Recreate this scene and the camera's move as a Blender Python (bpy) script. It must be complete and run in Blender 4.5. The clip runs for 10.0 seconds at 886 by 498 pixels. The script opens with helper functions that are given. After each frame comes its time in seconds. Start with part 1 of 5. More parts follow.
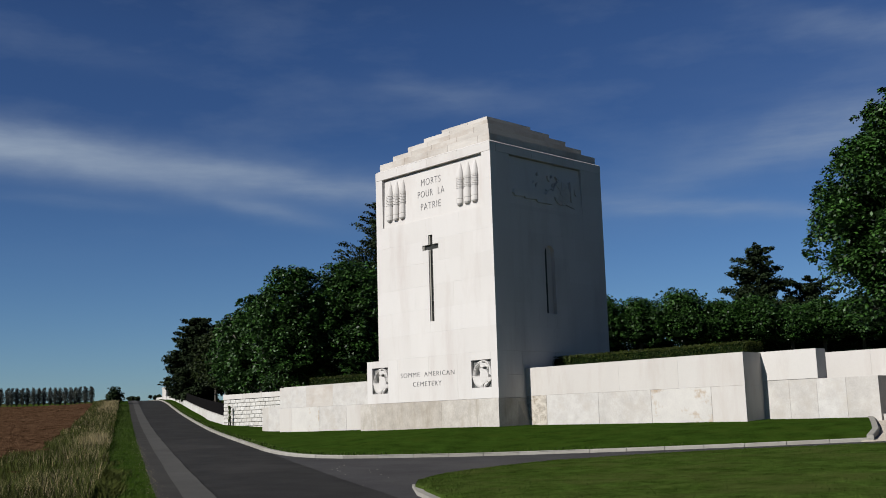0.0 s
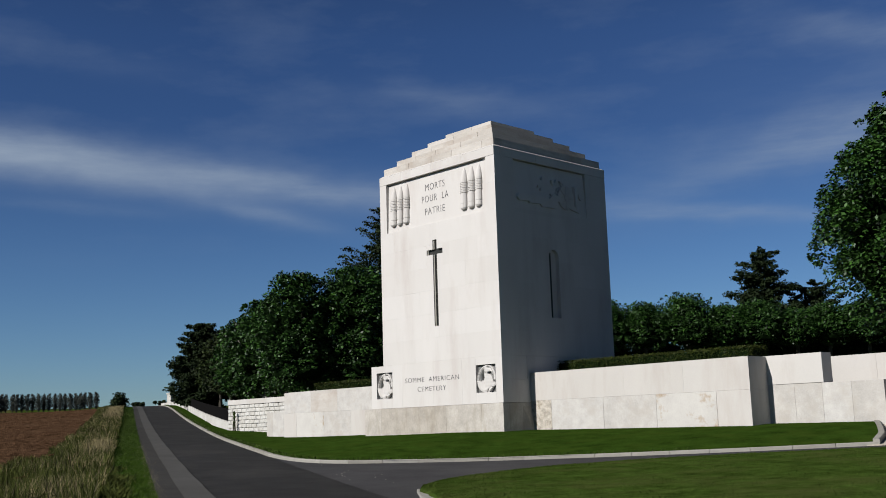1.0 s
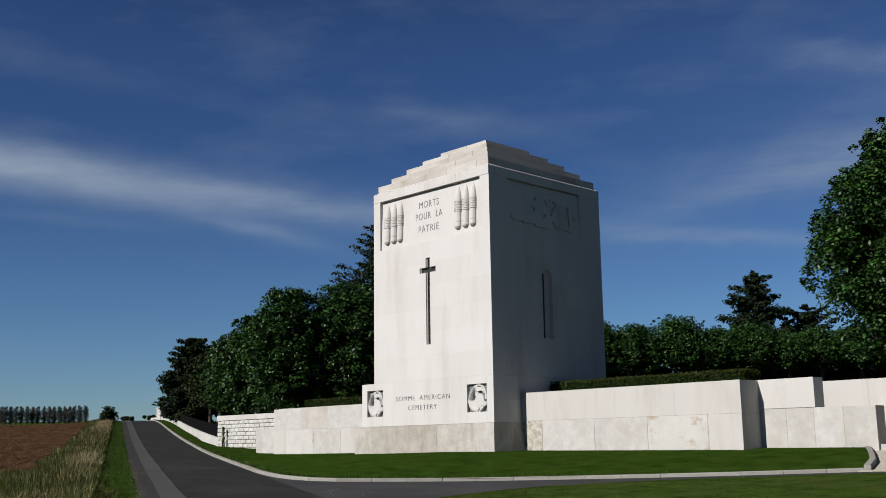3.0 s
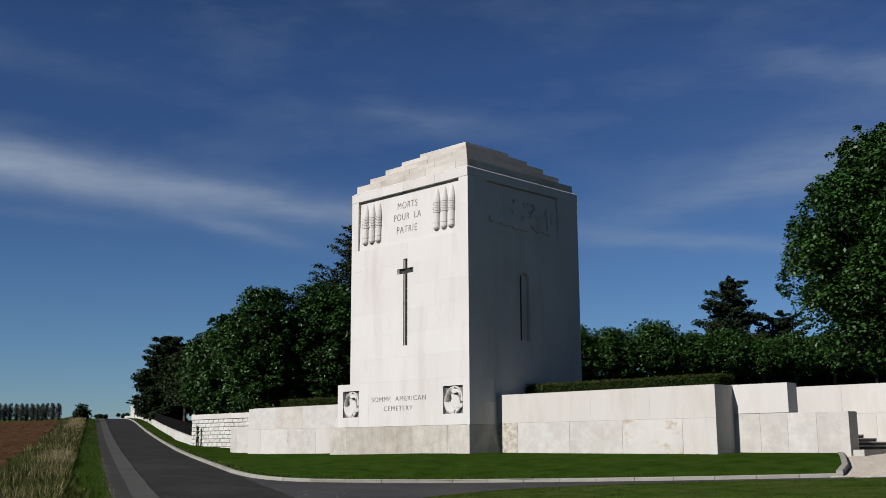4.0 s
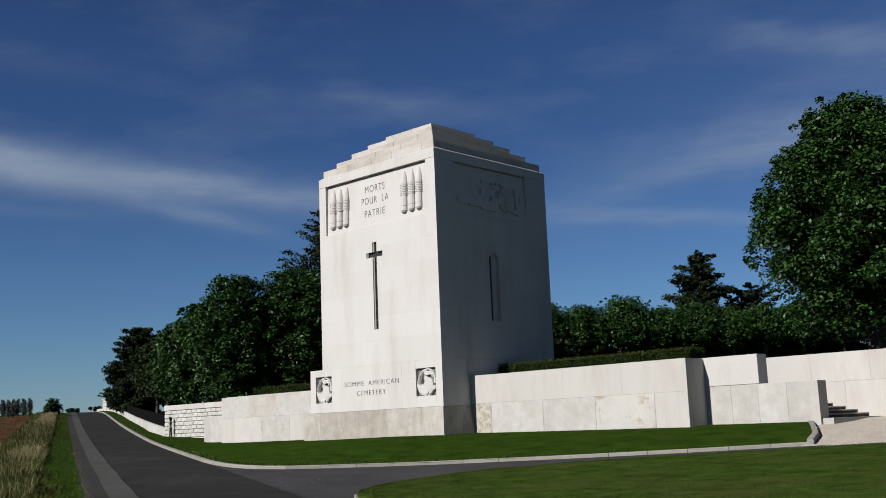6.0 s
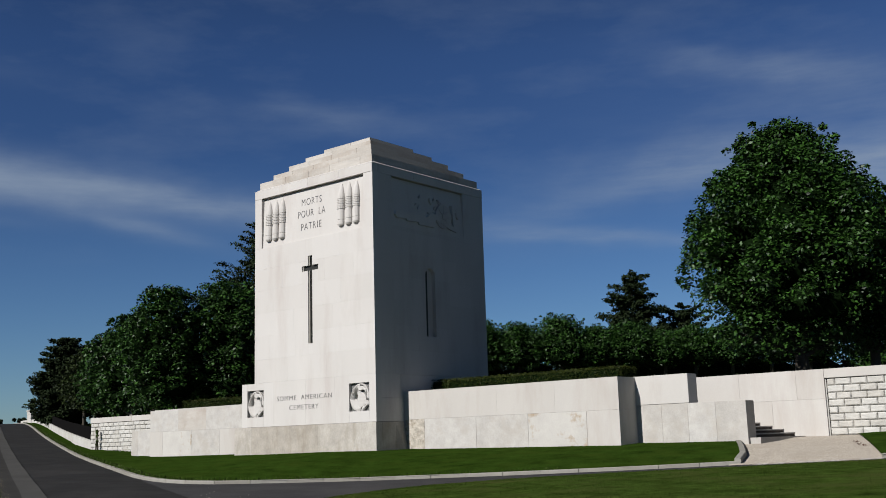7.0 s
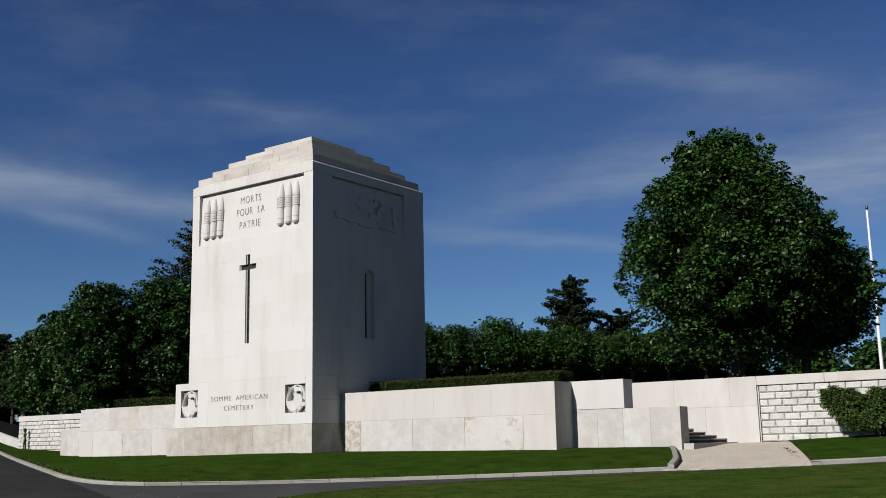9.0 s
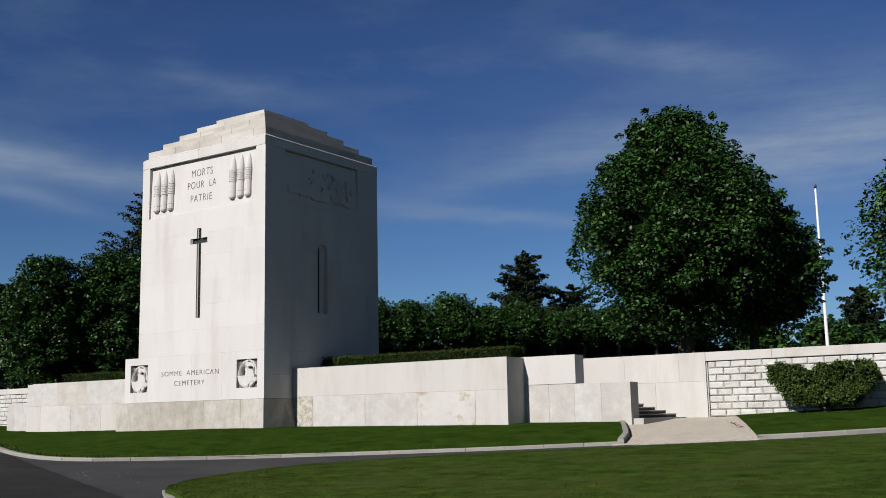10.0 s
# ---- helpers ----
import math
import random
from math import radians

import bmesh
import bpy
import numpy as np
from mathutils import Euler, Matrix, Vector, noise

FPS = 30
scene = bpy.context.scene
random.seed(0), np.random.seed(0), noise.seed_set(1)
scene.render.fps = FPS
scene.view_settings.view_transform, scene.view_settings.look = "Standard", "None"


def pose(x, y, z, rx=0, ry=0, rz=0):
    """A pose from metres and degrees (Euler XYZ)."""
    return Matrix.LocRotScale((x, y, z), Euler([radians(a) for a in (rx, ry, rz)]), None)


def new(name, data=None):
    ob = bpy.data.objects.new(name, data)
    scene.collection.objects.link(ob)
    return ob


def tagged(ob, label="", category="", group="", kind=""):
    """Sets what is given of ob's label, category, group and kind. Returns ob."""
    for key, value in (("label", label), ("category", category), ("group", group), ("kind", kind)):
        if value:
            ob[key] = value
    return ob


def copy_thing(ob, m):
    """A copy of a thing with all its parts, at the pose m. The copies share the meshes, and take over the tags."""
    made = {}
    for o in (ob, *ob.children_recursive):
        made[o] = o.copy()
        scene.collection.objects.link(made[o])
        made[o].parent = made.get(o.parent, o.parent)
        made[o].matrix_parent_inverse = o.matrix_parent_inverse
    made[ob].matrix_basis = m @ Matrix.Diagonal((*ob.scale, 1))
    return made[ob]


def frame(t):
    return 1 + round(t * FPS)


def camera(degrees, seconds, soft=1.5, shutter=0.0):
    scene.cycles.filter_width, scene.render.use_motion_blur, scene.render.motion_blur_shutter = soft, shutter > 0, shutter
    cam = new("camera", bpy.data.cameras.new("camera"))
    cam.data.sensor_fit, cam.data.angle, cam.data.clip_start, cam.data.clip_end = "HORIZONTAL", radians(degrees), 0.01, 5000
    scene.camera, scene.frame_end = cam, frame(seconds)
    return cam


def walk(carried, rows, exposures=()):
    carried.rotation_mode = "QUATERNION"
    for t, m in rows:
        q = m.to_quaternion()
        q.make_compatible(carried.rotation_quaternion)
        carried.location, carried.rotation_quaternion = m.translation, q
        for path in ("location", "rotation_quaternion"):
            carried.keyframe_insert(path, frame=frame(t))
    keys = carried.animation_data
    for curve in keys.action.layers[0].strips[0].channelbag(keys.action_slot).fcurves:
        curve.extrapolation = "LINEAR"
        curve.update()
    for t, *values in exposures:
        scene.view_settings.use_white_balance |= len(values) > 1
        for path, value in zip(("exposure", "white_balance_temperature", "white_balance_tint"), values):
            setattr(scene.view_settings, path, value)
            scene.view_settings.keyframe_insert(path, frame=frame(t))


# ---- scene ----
# ---- the camera and its walk: seconds, eye, yaw, pitch, roll ----
PATH = [
    (0, (25.559, -26.942, 0.185), 46.290, 9.406, 1.644),
    (0.5, (25.550, -26.933, 0.180), 46.493, 9.878, 1.776),
    (1, (25.541, -26.922, 0.177), 46.519, 9.687, 1.752),
    (1.5, (25.532, -26.910, 0.173), 46.456, 9.645, 2.126),
    (2, (25.523, -26.896, 0.171), 46.515, 10.045, 1.643),
    (2.5, (25.513, -26.881, 0.169), 46.820, 10.735, 1.296),
    (2.7, (25.509, -26.874, 0.169), 46.609, 10.668, 1.088),
    (3.8, (25.488, -26.833, 0.169), 44.943, 10.997, 0.580),
    (4, (25.484, -26.826, 0.169), 44.936, 10.780, 0.261),
    (4.5, (25.474, -26.805, 0.171), 44.816, 10.776, 1.014),
    (5, (25.464, -26.782, 0.173), 44.359, 10.751, 2.548),
    (5.2, (25.460, -26.772, 0.174), 43.996, 10.555, 2.325),
    (6.3, (25.437, -26.714, 0.183), 42.721, 9.571, 2.063),
    (6.5, (25.433, -26.704, 0.184), 41.876, 9.908, 1.635),
    (7, (25.422, -26.675, 0.190), 39.753, 10.487, 1.705),
    (7.5, (25.411, -26.644, 0.196), 38.725, 10.639, 1.811),
    (8, (25.400, -26.612, 0.203), 38.425, 10.841, 2.192),
    (8.5, (25.389, -26.578, 0.210), 38.347, 10.496, 1.394),
    (9, (25.378, -26.543, 0.219), 36.490, 10.516, 1.156),
    (9.5, (25.366, -26.506, 0.228), 34.877, 9.871, 1.485),
    (10, (25.354, -26.468, 0.238), 33.974, 9.104, 1.194),
]
cam = camera(2 * math.degrees(math.atan(784 / 1850.0)), 10.0, soft=0.95)
walk(cam, [(t, pose(*eye, 0, 0, yaw) @ pose(0, 0, 0, 90 + pitch) @ pose(0, 0, 0, 0, 0, -roll)) for t, eye, yaw, pitch, roll in PATH],
     exposures=[(0.0, 0.51), (2.0, 0.47), (4.0, 0.47), (5.0, 0.47), (6.5, 0.44), (7.0, 0.39), (7.5, 0.43), (8.0, 0.47), (9.0, 0.48), (10.0, 0.51)])

# ---- world and sun ----
SUN_WAY = Vector((-0.13, -0.84, 0.53)).normalized()      # from the place towards the sun
SUN_EL = math.asin(SUN_WAY.z)
sun = new("sun", bpy.data.lights.new("sun", "SUN"))
sun.data.energy, sun.data.angle, sun.data.color = 5.0, radians(0.53), (1.0, 0.977, 0.945)
sun.matrix_world = Matrix.Translation((0, -30, 60)) @ SUN_WAY.to_track_quat("Z", "Y").to_matrix().to_4x4()


def wire(tree, a, b):
    tree.links.new(a, b)


def node(tree, kind, **values):
    n = tree.nodes.new(kind)
    for key, value in values.items():
        if key in n.inputs:
            n.inputs[key].default_value = value
    return n


def calc(tree, op, a, b=0.0, c=0.0, clamp=False):
    n = tree.nodes.new("ShaderNodeMath")
    n.operation, n.use_clamp = op, clamp
    for i, v in enumerate((a, b, c)):
        if isinstance(v, (int, float)):
            n.inputs[i].default_value = v
        else:
            wire(tree, v, n.inputs[i])
    return n.outputs[0]


def blend(tree, fac, a, b, kind="MIX"):
    n = tree.nodes.new("ShaderNodeMix")
    n.data_type, n.blend_type = "RGBA", kind
    for sock, v in ((n.inputs[0], fac), (n.inputs[6], a), (n.inputs[7], b)):
        if isinstance(v, (int, float)):
            sock.default_value = v
        elif isinstance(v, tuple):
            sock.default_value = (*v, 1.0) if len(v) == 3 else v
        else:
            wire(tree, v, sock)
    return n.outputs[2]


def noise_at(tree, coords, scale, detail=4.0, rough=0.55, stretch=None):
    n = node(tree, "ShaderNodeTexNoise", Scale=scale, Detail=detail, Roughness=rough)
    if stretch:
        m = tree.nodes.new("ShaderNodeMapping")
        m.inputs["Scale"].default_value = stretch
        wire(tree, coords, m.inputs["Vector"])
        coords = m.outputs[0]
    wire(tree, coords, n.inputs["Vector"])
    return n.outputs["Fac"]


def ramp(tree, value, lo, hi):
    n = tree.nodes.new("ShaderNodeMapRange")
    n.clamp = True
    n.inputs["From Min"].default_value, n.inputs["From Max"].default_value = lo, hi
    wire(tree, value, n.inputs["Value"])
    return n.outputs[0]


world = bpy.data.worlds.new("world")
scene.world = world
world.use_nodes = True
wt = world.node_tree
wt.nodes.clear()
sky = wt.nodes.new("ShaderNodeTexSky")
sky.sky_type, sky.sun_disc = "NISHITA", False
sky.sun_elevation, sky.sun_rotation = SUN_EL, math.atan2(SUN_WAY.x, SUN_WAY.y)
sky.air_density, sky.dust_density, sky.ozone_density, sky.altitude = 1.0, 0.15, 3.5, 100
tc = wt.nodes.new("ShaderNodeTexCoord")
sep = wt.nodes.new("ShaderNodeSeparateXYZ")
wire(wt, tc.outputs["Generated"], sep.inputs[0])
yaw_deg = calc(wt, "MULTIPLY", calc(wt, "ARCTAN2", calc(wt, "MULTIPLY", sep.outputs[0], -1.0), sep.outputs[1]), 57.2958)
el_deg = calc(wt, "MULTIPLY", calc(wt, "ARCSINE", sep.outputs[2]), 57.2958)
ang = wt.nodes.new("ShaderNodeCombineXYZ")
wire(wt, yaw_deg, ang.inputs[0])
wire(wt, el_deg, ang.inputs[1])
flat = ang.outputs[0]
# a long cirrus band sinking towards the right, a torn wisp under it, and streaked veils over the east
wob = noise_at(wt, flat, 0.16, 3.0)
fine_wob = noise_at(wt, flat, 0.7, 4.0, 0.6, (0.35, 1.0, 1.0))
warp = calc(wt, "ADD", calc(wt, "MULTIPLY", wob, 1.3), calc(wt, "MULTIPLY", fine_wob, 0.9))
fib = ramp(wt, noise_at(wt, flat, 0.9, 7.0, 0.62, (0.14, 0.9, 1.0)), 0.10, 0.78)


def bell(x):
    return calc(wt, "POWER", 2.718, calc(wt, "MULTIPLY", calc(wt, "MULTIPLY", x, x), -1.0))


def streak(yaw, el, slope, long, thick, amount, rough):
    """A drawn-out wisp of ice cloud: centre, slope against yaw, half length and half thickness in degrees."""
    dy = calc(wt, "SUBTRACT", yaw_deg, yaw)
    de = calc(wt, "SUBTRACT", calc(wt, "ADD", el_deg, calc(wt, "MULTIPLY", calc(wt, "SUBTRACT", warp, 1.1), rough)), calc(wt, "ADD", calc(wt, "MULTIPLY", dy, slope), el))
    shape = calc(wt, "MULTIPLY", bell(calc(wt, "DIVIDE", dy, long)), bell(calc(wt, "DIVIDE", de, thick)))
    return calc(wt, "MULTIPLY", calc(wt, "MULTIPLY", shape, fib), amount)


band_off = calc(wt, "SUBTRACT", calc(wt, "ADD", el_deg, calc(wt, "MULTIPLY", calc(wt, "SUBTRACT", warp, 1.1), 0.8)), calc(wt, "ADD", calc(wt, "MULTIPLY", yaw_deg, 0.088), 8.25))
streak_soft = calc(wt, "MULTIPLY", bell(calc(wt, "DIVIDE", band_off, 1.05)), ramp(wt, yaw_deg, 43.0, 66.0))
cover = calc(wt, "ADD", streak(72.0, 14.7, 0.088, 16.0, 1.2, 0.62, 0.6), calc(wt, "MULTIPLY", streak_soft, 0.46))
for wisp in ((52.0, 12.9, 0.10, 7.0, 0.60, 0.42, 0.8), (55.8, 11.6, 0.20, 3.4, 0.42, 0.36, 0.7), (66.0, 11.9, 0.05, 4.0, 0.30, 0.14, 0.6), (34.0, 11.1, 0.11, 6.0, 0.50, 0.42, 0.8),
             (28.0, 10.6, 0.10, 4.0, 0.40, 0.30, 0.6), (26.5, 14.0, -0.10, 6.0, 1.2, 0.44, 1.2), (17.0, 13.0, 0.12, 7.0, 1.3, 0.52, 1.4), (11.0, 14.0, -0.15, 7.0, 1.8, 0.62, 1.4),
             (33.5, 12.4, -0.12, 4.5, 0.6, 0.15, 1.0), (21.5, 19.0, 0.20, 5.5, 0.8, 0.34, 1.2), (46.5, 17.8, 0.10, 5.0, 0.8, 0.20, 1.2), (66.0, 19.6, 0.12, 6.0, 0.7, 0.08, 1.0), (14.0, 15.5, 0.05, 13.0, 3.6, 0.26, 0.8)):
    cover = calc(wt, "ADD", cover, streak(*wisp))
veil = ramp(wt, noise_at(wt, flat, 0.20, 6.0, 0.58, (0.5, 1.6, 1.0)), 0.48, 0.90)
inside = calc(wt, "MULTIPLY", ramp(wt, yaw_deg, -12.0, 8.0), ramp(wt, yaw_deg, 100.0, 80.0))
veil = calc(wt, "MULTIPLY", calc(wt, "MULTIPLY", veil, inside), calc(wt, "MULTIPLY", ramp(wt, el_deg, 8.0, 14.0), 0.17))
cover = calc(wt, "ADD", cover, veil, clamp=True)
deep = blend(wt, 1.0, sky.outputs[0], (0.343, 0.49, 0.756), "MULTIPLY")
low = ramp(wt, el_deg, 16.0, 0.0)
deep = blend(wt, calc(wt, "MULTIPLY", low, 0.9), deep, blend(wt, 1.0, deep, (1.80, 1.72, 1.46), "MULTIPLY"))
zenith = ramp(wt, el_deg, 21.0, 42.0)
deep = blend(wt, zenith, deep, blend(wt, 1.0, deep, (0.66, 0.44, 0.34), "MULTIPLY"))
skyout = blend(wt, cover, deep, (3.99, 4.97, 6.44))
bg = node(wt, "ShaderNodeBackground", Strength=0.05)
wire(wt, skyout, bg.inputs["Color"])
wo = wt.nodes.new("ShaderNodeOutputWorld")
wire(wt, bg.outputs[0], wo.inputs["Surface"])


# ---- materials ----
def material(name, base, rough=0.85, var=0.12, scale=3.0, fine=40.0, bump=0.2, tint=0.0, second=None, second_at=(0.5, 0.7), second_scale=0.6,
             second_stretch=None, per_island=0.0, specular=0.3, metallic=0.0, stretch=None, bump_size=0.01):
    m = bpy.data.materials.new(name)
    m.use_nodes = True
    t = m.node_tree
    bsdf = t.nodes["Principled BSDF"]
    bsdf.inputs["Roughness"].default_value = rough
    bsdf.inputs["Specular IOR Level"].default_value = specular
    bsdf.inputs["Metallic"].default_value = metallic
    pos = t.nodes.new("ShaderNodeNewGeometry").outputs["Position"]
    big = noise_at(t, pos, scale, 5.0, 0.6, stretch)
    small = noise_at(t, pos, fine, 3.0, 0.6)
    mixed = calc(t, "ADD", calc(t, "MULTIPLY", big, 0.65), calc(t, "MULTIPLY", small, 0.35))
    lo = tuple(c * (1 - var * 1.6) for c in base)
    hi = tuple(min(c * (1 + var * 1.6), 0.95) for c in base)
    col = blend(t, ramp(t, mixed, 0.3, 0.7), lo, hi)
    if second:
        col = blend(t, ramp(t, noise_at(t, pos, second_scale, 6.0, 0.65, second_stretch), *second_at), col, second)
    if tint:
        rnd = t.nodes.new("ShaderNodeObjectInfo").outputs["Random"]
        col = blend(t, 1.0, col, blend(t, rnd, (1 - tint * 1.15, 1 - tint * 1.3, 1 - tint * 1.5), (1.0, 1.0, 1.0)), "MULTIPLY")
    if per_island:
        rnd = t.nodes.new("ShaderNodeNewGeometry").outputs["Random Per Island"]
        k = per_island
        col = blend(t, 1.0, col, blend(t, rnd, (1 - k, 1 - k, 1 - k), (1 + k * 1.3, 1 + k, 1 + k * 0.2)), "MULTIPLY")
    wire(t, col, bsdf.inputs["Base Color"])
    if bump:
        b = t.nodes.new("ShaderNodeBump")
        b.inputs["Strength"].default_value, b.inputs["Distance"].default_value = bump, bump_size
        wire(t, mixed, b.inputs["Height"])
        wire(t, b.outputs[0], bsdf.inputs["Normal"])
    return m


STONE = material("limestone", (0.4345, 0.4170, 0.3990), 0.9, 0.035, 0.7, 25.0, 0.15, tint=0.04, second=(0.371, 0.3395, 0.3185), second_at=(0.50, 0.80), second_scale=1.1, second_stretch=(1.0, 1.0, 0.22), stretch=(1.0, 1.0, 0.35), specular=0.1)
WINGSTONE = material("wing_limestone", (0.4060, 0.3880, 0.3660), 0.9, 0.035, 0.7, 25.0, 0.15, tint=0.07, second=(0.336, 0.3045, 0.2765), second_at=(0.50, 0.80), second_scale=1.1, second_stretch=(1.0, 1.0, 0.22), stretch=(1.0, 1.0, 0.35), specular=0.1)
BAND = material("weathered_limestone", (0.35, 0.329, 0.2975), 0.92, 0.14, 2.2, 16.0, 0.3, tint=0.16, second=(0.273, 0.245, 0.2044), second_at=(0.50, 0.75), second_scale=1.6, second_stretch=(1.6, 1.6, 0.5), specular=0.08)
WALLSTONE = material("wall_limestone", (0.3836, 0.3696, 0.35), 0.92, 0.11, 3.0, 22.0, 0.3, tint=0.10, second=(0.343, 0.3185, 0.287), second_at=(0.48, 0.74), second_scale=1.3, specular=0.08)
CAPSTONE = material("cornice_limestone", (0.3885, 0.3654, 0.3374), 0.92, 0.10, 1.2, 20.0, 0.3, tint=0.10, second=(0.301, 0.2625, 0.2275), second_at=(0.5, 0.75), second_scale=0.8, stretch=(0.5, 0.5, 2.5), specular=0.08)
RUST = material("rusticated_limestone", (0.42, 0.4095, 0.385), 0.9, 0.12, 4.0, 11.0, 1.0, tint=0.12, bump_size=0.07, specular=0.08)
STEPSTONE = material("step_limestone", (0.322, 0.308, 0.287), 0.95, 0.12, 2.0, 25.0, 0.3, second=(0.231, 0.21, 0.189), second_at=(0.5, 0.75), second_scale=2.0, specular=0.05)
STAINED = material("rust_stained_limestone", (0.3871, 0.371, 0.3465), 0.92, 0.07, 1.6, 22.0, 0.25, second=(0.252, 0.182, 0.1085), second_at=(0.545, 0.70), second_scale=1.9, specular=0.08)
PITTED = material("pitted_limestone", (0.329, 0.301, 0.259), 0.95, 0.32, 5.0, 18.0, 1.0, second=(0.175, 0.14, 0.098), second_at=(0.52, 0.72), second_scale=6.0, bump_size=0.03, specular=0.05)
CORE = material("mortar", (0.322, 0.3115, 0.294), 0.95, 0.1, 3.0, 30.0, 0.2, specular=0.05)
# limestone coloured dark, as the shade behind the eagle reliefs
SHADOWSTONE = material("shaded_carved_ground", (0.112, 0.112, 0.1085), 0.95, 0.12, 3.0, 30.0, 0.3, specular=0.05)
LETTER = material("inscription_fill", (0.077, 0.077, 0.0805), 0.85, 0.1, 6.0, 40.0, 0.0)
BRONZE = material("dark_bronze", (0.035, 0.035, 0.0315), 0.5, 0.2, 4.0, 30.0, 0.1, metallic=0.6)
PAINT = material("black_paint", (0.0035, 0.00315, 0.00315), 0.8, 0.2, 4.0, 30.0, 0.0, specular=0.05)
KERB = material("kerb_stone", (0.2278, 0.2187, 0.1959), 0.92, 0.10, 2.0, 30.0, 0.3, tint=0.12, specular=0.08)
ASPHALT = material("asphalt", (0.01855, 0.01799, 0.01729), 0.9, 0.28, 1.2, 30.0, 0.6, second=(0.0301, 0.0287, 0.0273), second_at=(0.5, 0.7), second_scale=0.35, specular=0.08)
STRIP = material("asphalt_patch_strip", (0.05515, 0.05373, 0.05091), 0.92, 0.12, 0.6, 60.0, 0.4, specular=0.05)
EDGE = material("asphalt_worn_edge", (0.03196, 0.03086, 0.02865), 0.92, 0.2, 0.8, 60.0, 0.4, specular=0.05)
APRON = material("apron_asphalt", (0.0378, 0.03675, 0.03815), 0.9, 0.22, 0.8, 30.0, 0.6, second=(0.0497, 0.0476, 0.0469), second_at=(0.5, 0.72), second_scale=0.3, specular=0.05)
GRAVEL = material("path_gravel", (0.378, 0.336, 0.2835), 0.95, 0.42, 26.0, 34.0, 1.0, second=(0.308, 0.2695, 0.2205), second_at=(0.45, 0.85), second_scale=1.6, specular=0.03)
LAWN = material("mown_lawn", (0.0178, 0.0358, 0.0050), 0.95, 0.34, 1.6, 14.0, 1.0, second=(0.0252, 0.042, 0.0063), second_at=(0.48, 0.75), second_scale=0.9, bump_size=0.04, specular=0)
ISLAND = material("island_lawn", (0.028, 0.0476, 0.00875), 0.95, 0.40, 2.2, 9.0, 1.0, second=(0.0448, 0.0546, 0.01505), second_at=(0.47, 0.72), second_scale=0.5, bump_size=0.04, specular=0)
MEADOW = material("meadow", (0.03272, 0.05057, 0.01071), 0.95, 0.25, 0.15, 6.0, 0.6, second=(0.0595, 0.05355, 0.02082), second_at=(0.5, 0.7), second_scale=0.05, bump_size=0.05, specular=0)
SOIL = material("ploughed_soil", (0.0518, 0.02905, 0.01645), 0.95, 0.5, 1.6, 5.0, 1.0, second=(0.0707, 0.04147, 0.0245), second_at=(0.5, 0.75), second_scale=0.12, bump_size=0.25, specular=0)
BLADES = material("verge_grass", (0.02695, 0.04585, 0.0077), 0.8, 0.2, 0.5, 20.0, 0.0, per_island=0.18, specular=0.1)
DRY = material("dry_grass", (0.1788, 0.1517, 0.08939), 0.9, 0.3, 0.5, 20.0, 0.0, per_island=0.2, specular=0.1)
WEEDS = material("rank_grass", (0.035, 0.0441, 0.0105), 0.9, 0.3, 0.5, 20.0, 0.0, per_island=0.35, specular=0.1)
LEAF = material("lime_leaf", (0.0138, 0.0435, 0.0085), 0.5, 0.35, 0.9, 15.0, 0.0, per_island=0.8, specular=0.24)
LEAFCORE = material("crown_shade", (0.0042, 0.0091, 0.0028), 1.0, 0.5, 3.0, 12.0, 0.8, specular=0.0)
DUSKLEAF = material("dull_lime_leaf", (0.01155, 0.021, 0.00595), 0.6, 0.35, 0.9, 15.0, 0.0, per_island=0.7, specular=0.15)
# also colours the trees added as shade behind the rows
NEEDLE = material("conifer_needles_and_shade", (0.01071, 0.01928, 0.007497), 0.75, 0.25, 0.8, 14.0, 0.0, per_island=0.4, specular=0.1)
# paler and bluish: distance haze put into the leaf colour
FARLEAF = material("hazy_far_foliage", (0.0392, 0.0462, 0.0476), 0.85, 0.25, 0.3, 5.0, 0.0, per_island=0.4, specular=0.05)
HEDGE = material("clipped_hedge_leaf", (0.02016, 0.02923, 0.00504), 0.6, 0.25, 1.5, 18.0, 0.0, per_island=0.5, specular=0.12)
SHRUB = material("shrub_leaf", (0.035, 0.0616, 0.0126), 0.5, 0.3, 1.5, 18.0, 0.0, per_island=0.55, specular=0.25)
TURF = material("island_turf", (0.0287, 0.0476, 0.00875), 0.9, 0.40, 2.2, 6.0, 0.0, second=(0.0448, 0.0546, 0.01505), second_at=(0.47, 0.72), second_scale=0.5, per_island=0.10, specular=0.0)
# far darker than the step stone: the risers' shade put into the colour
RISER = material("shaded_step_riser", (0.0805, 0.0686, 0.0595), 0.95, 0.25, 3.0, 20.0, 0.3, specular=0.05)
SETT = material("pale_granite_sett", (0.329, 0.308, 0.28), 0.9, 0.2, 8.0, 40.0, 0.3, tint=0.3, specular=0.1)
EDGESTONE = material("road_grit", (0.168, 0.1435, 0.112), 0.95, 0.3, 8.0, 40.0, 0.0, per_island=0.3, specular=0.05)
LITTER = material("dead_leaf", (0.035, 0.014, 0.0098), 0.8, 0.3, 8.0, 30.0, 0.0, per_island=0.4, specular=0.1)
BARK = material("bark", (0.042, 0.0357, 0.0273), 0.95, 0.25, 3.0, 20.0, 0.6, stretch=(3.0, 3.0, 0.6), bump_size=0.03)
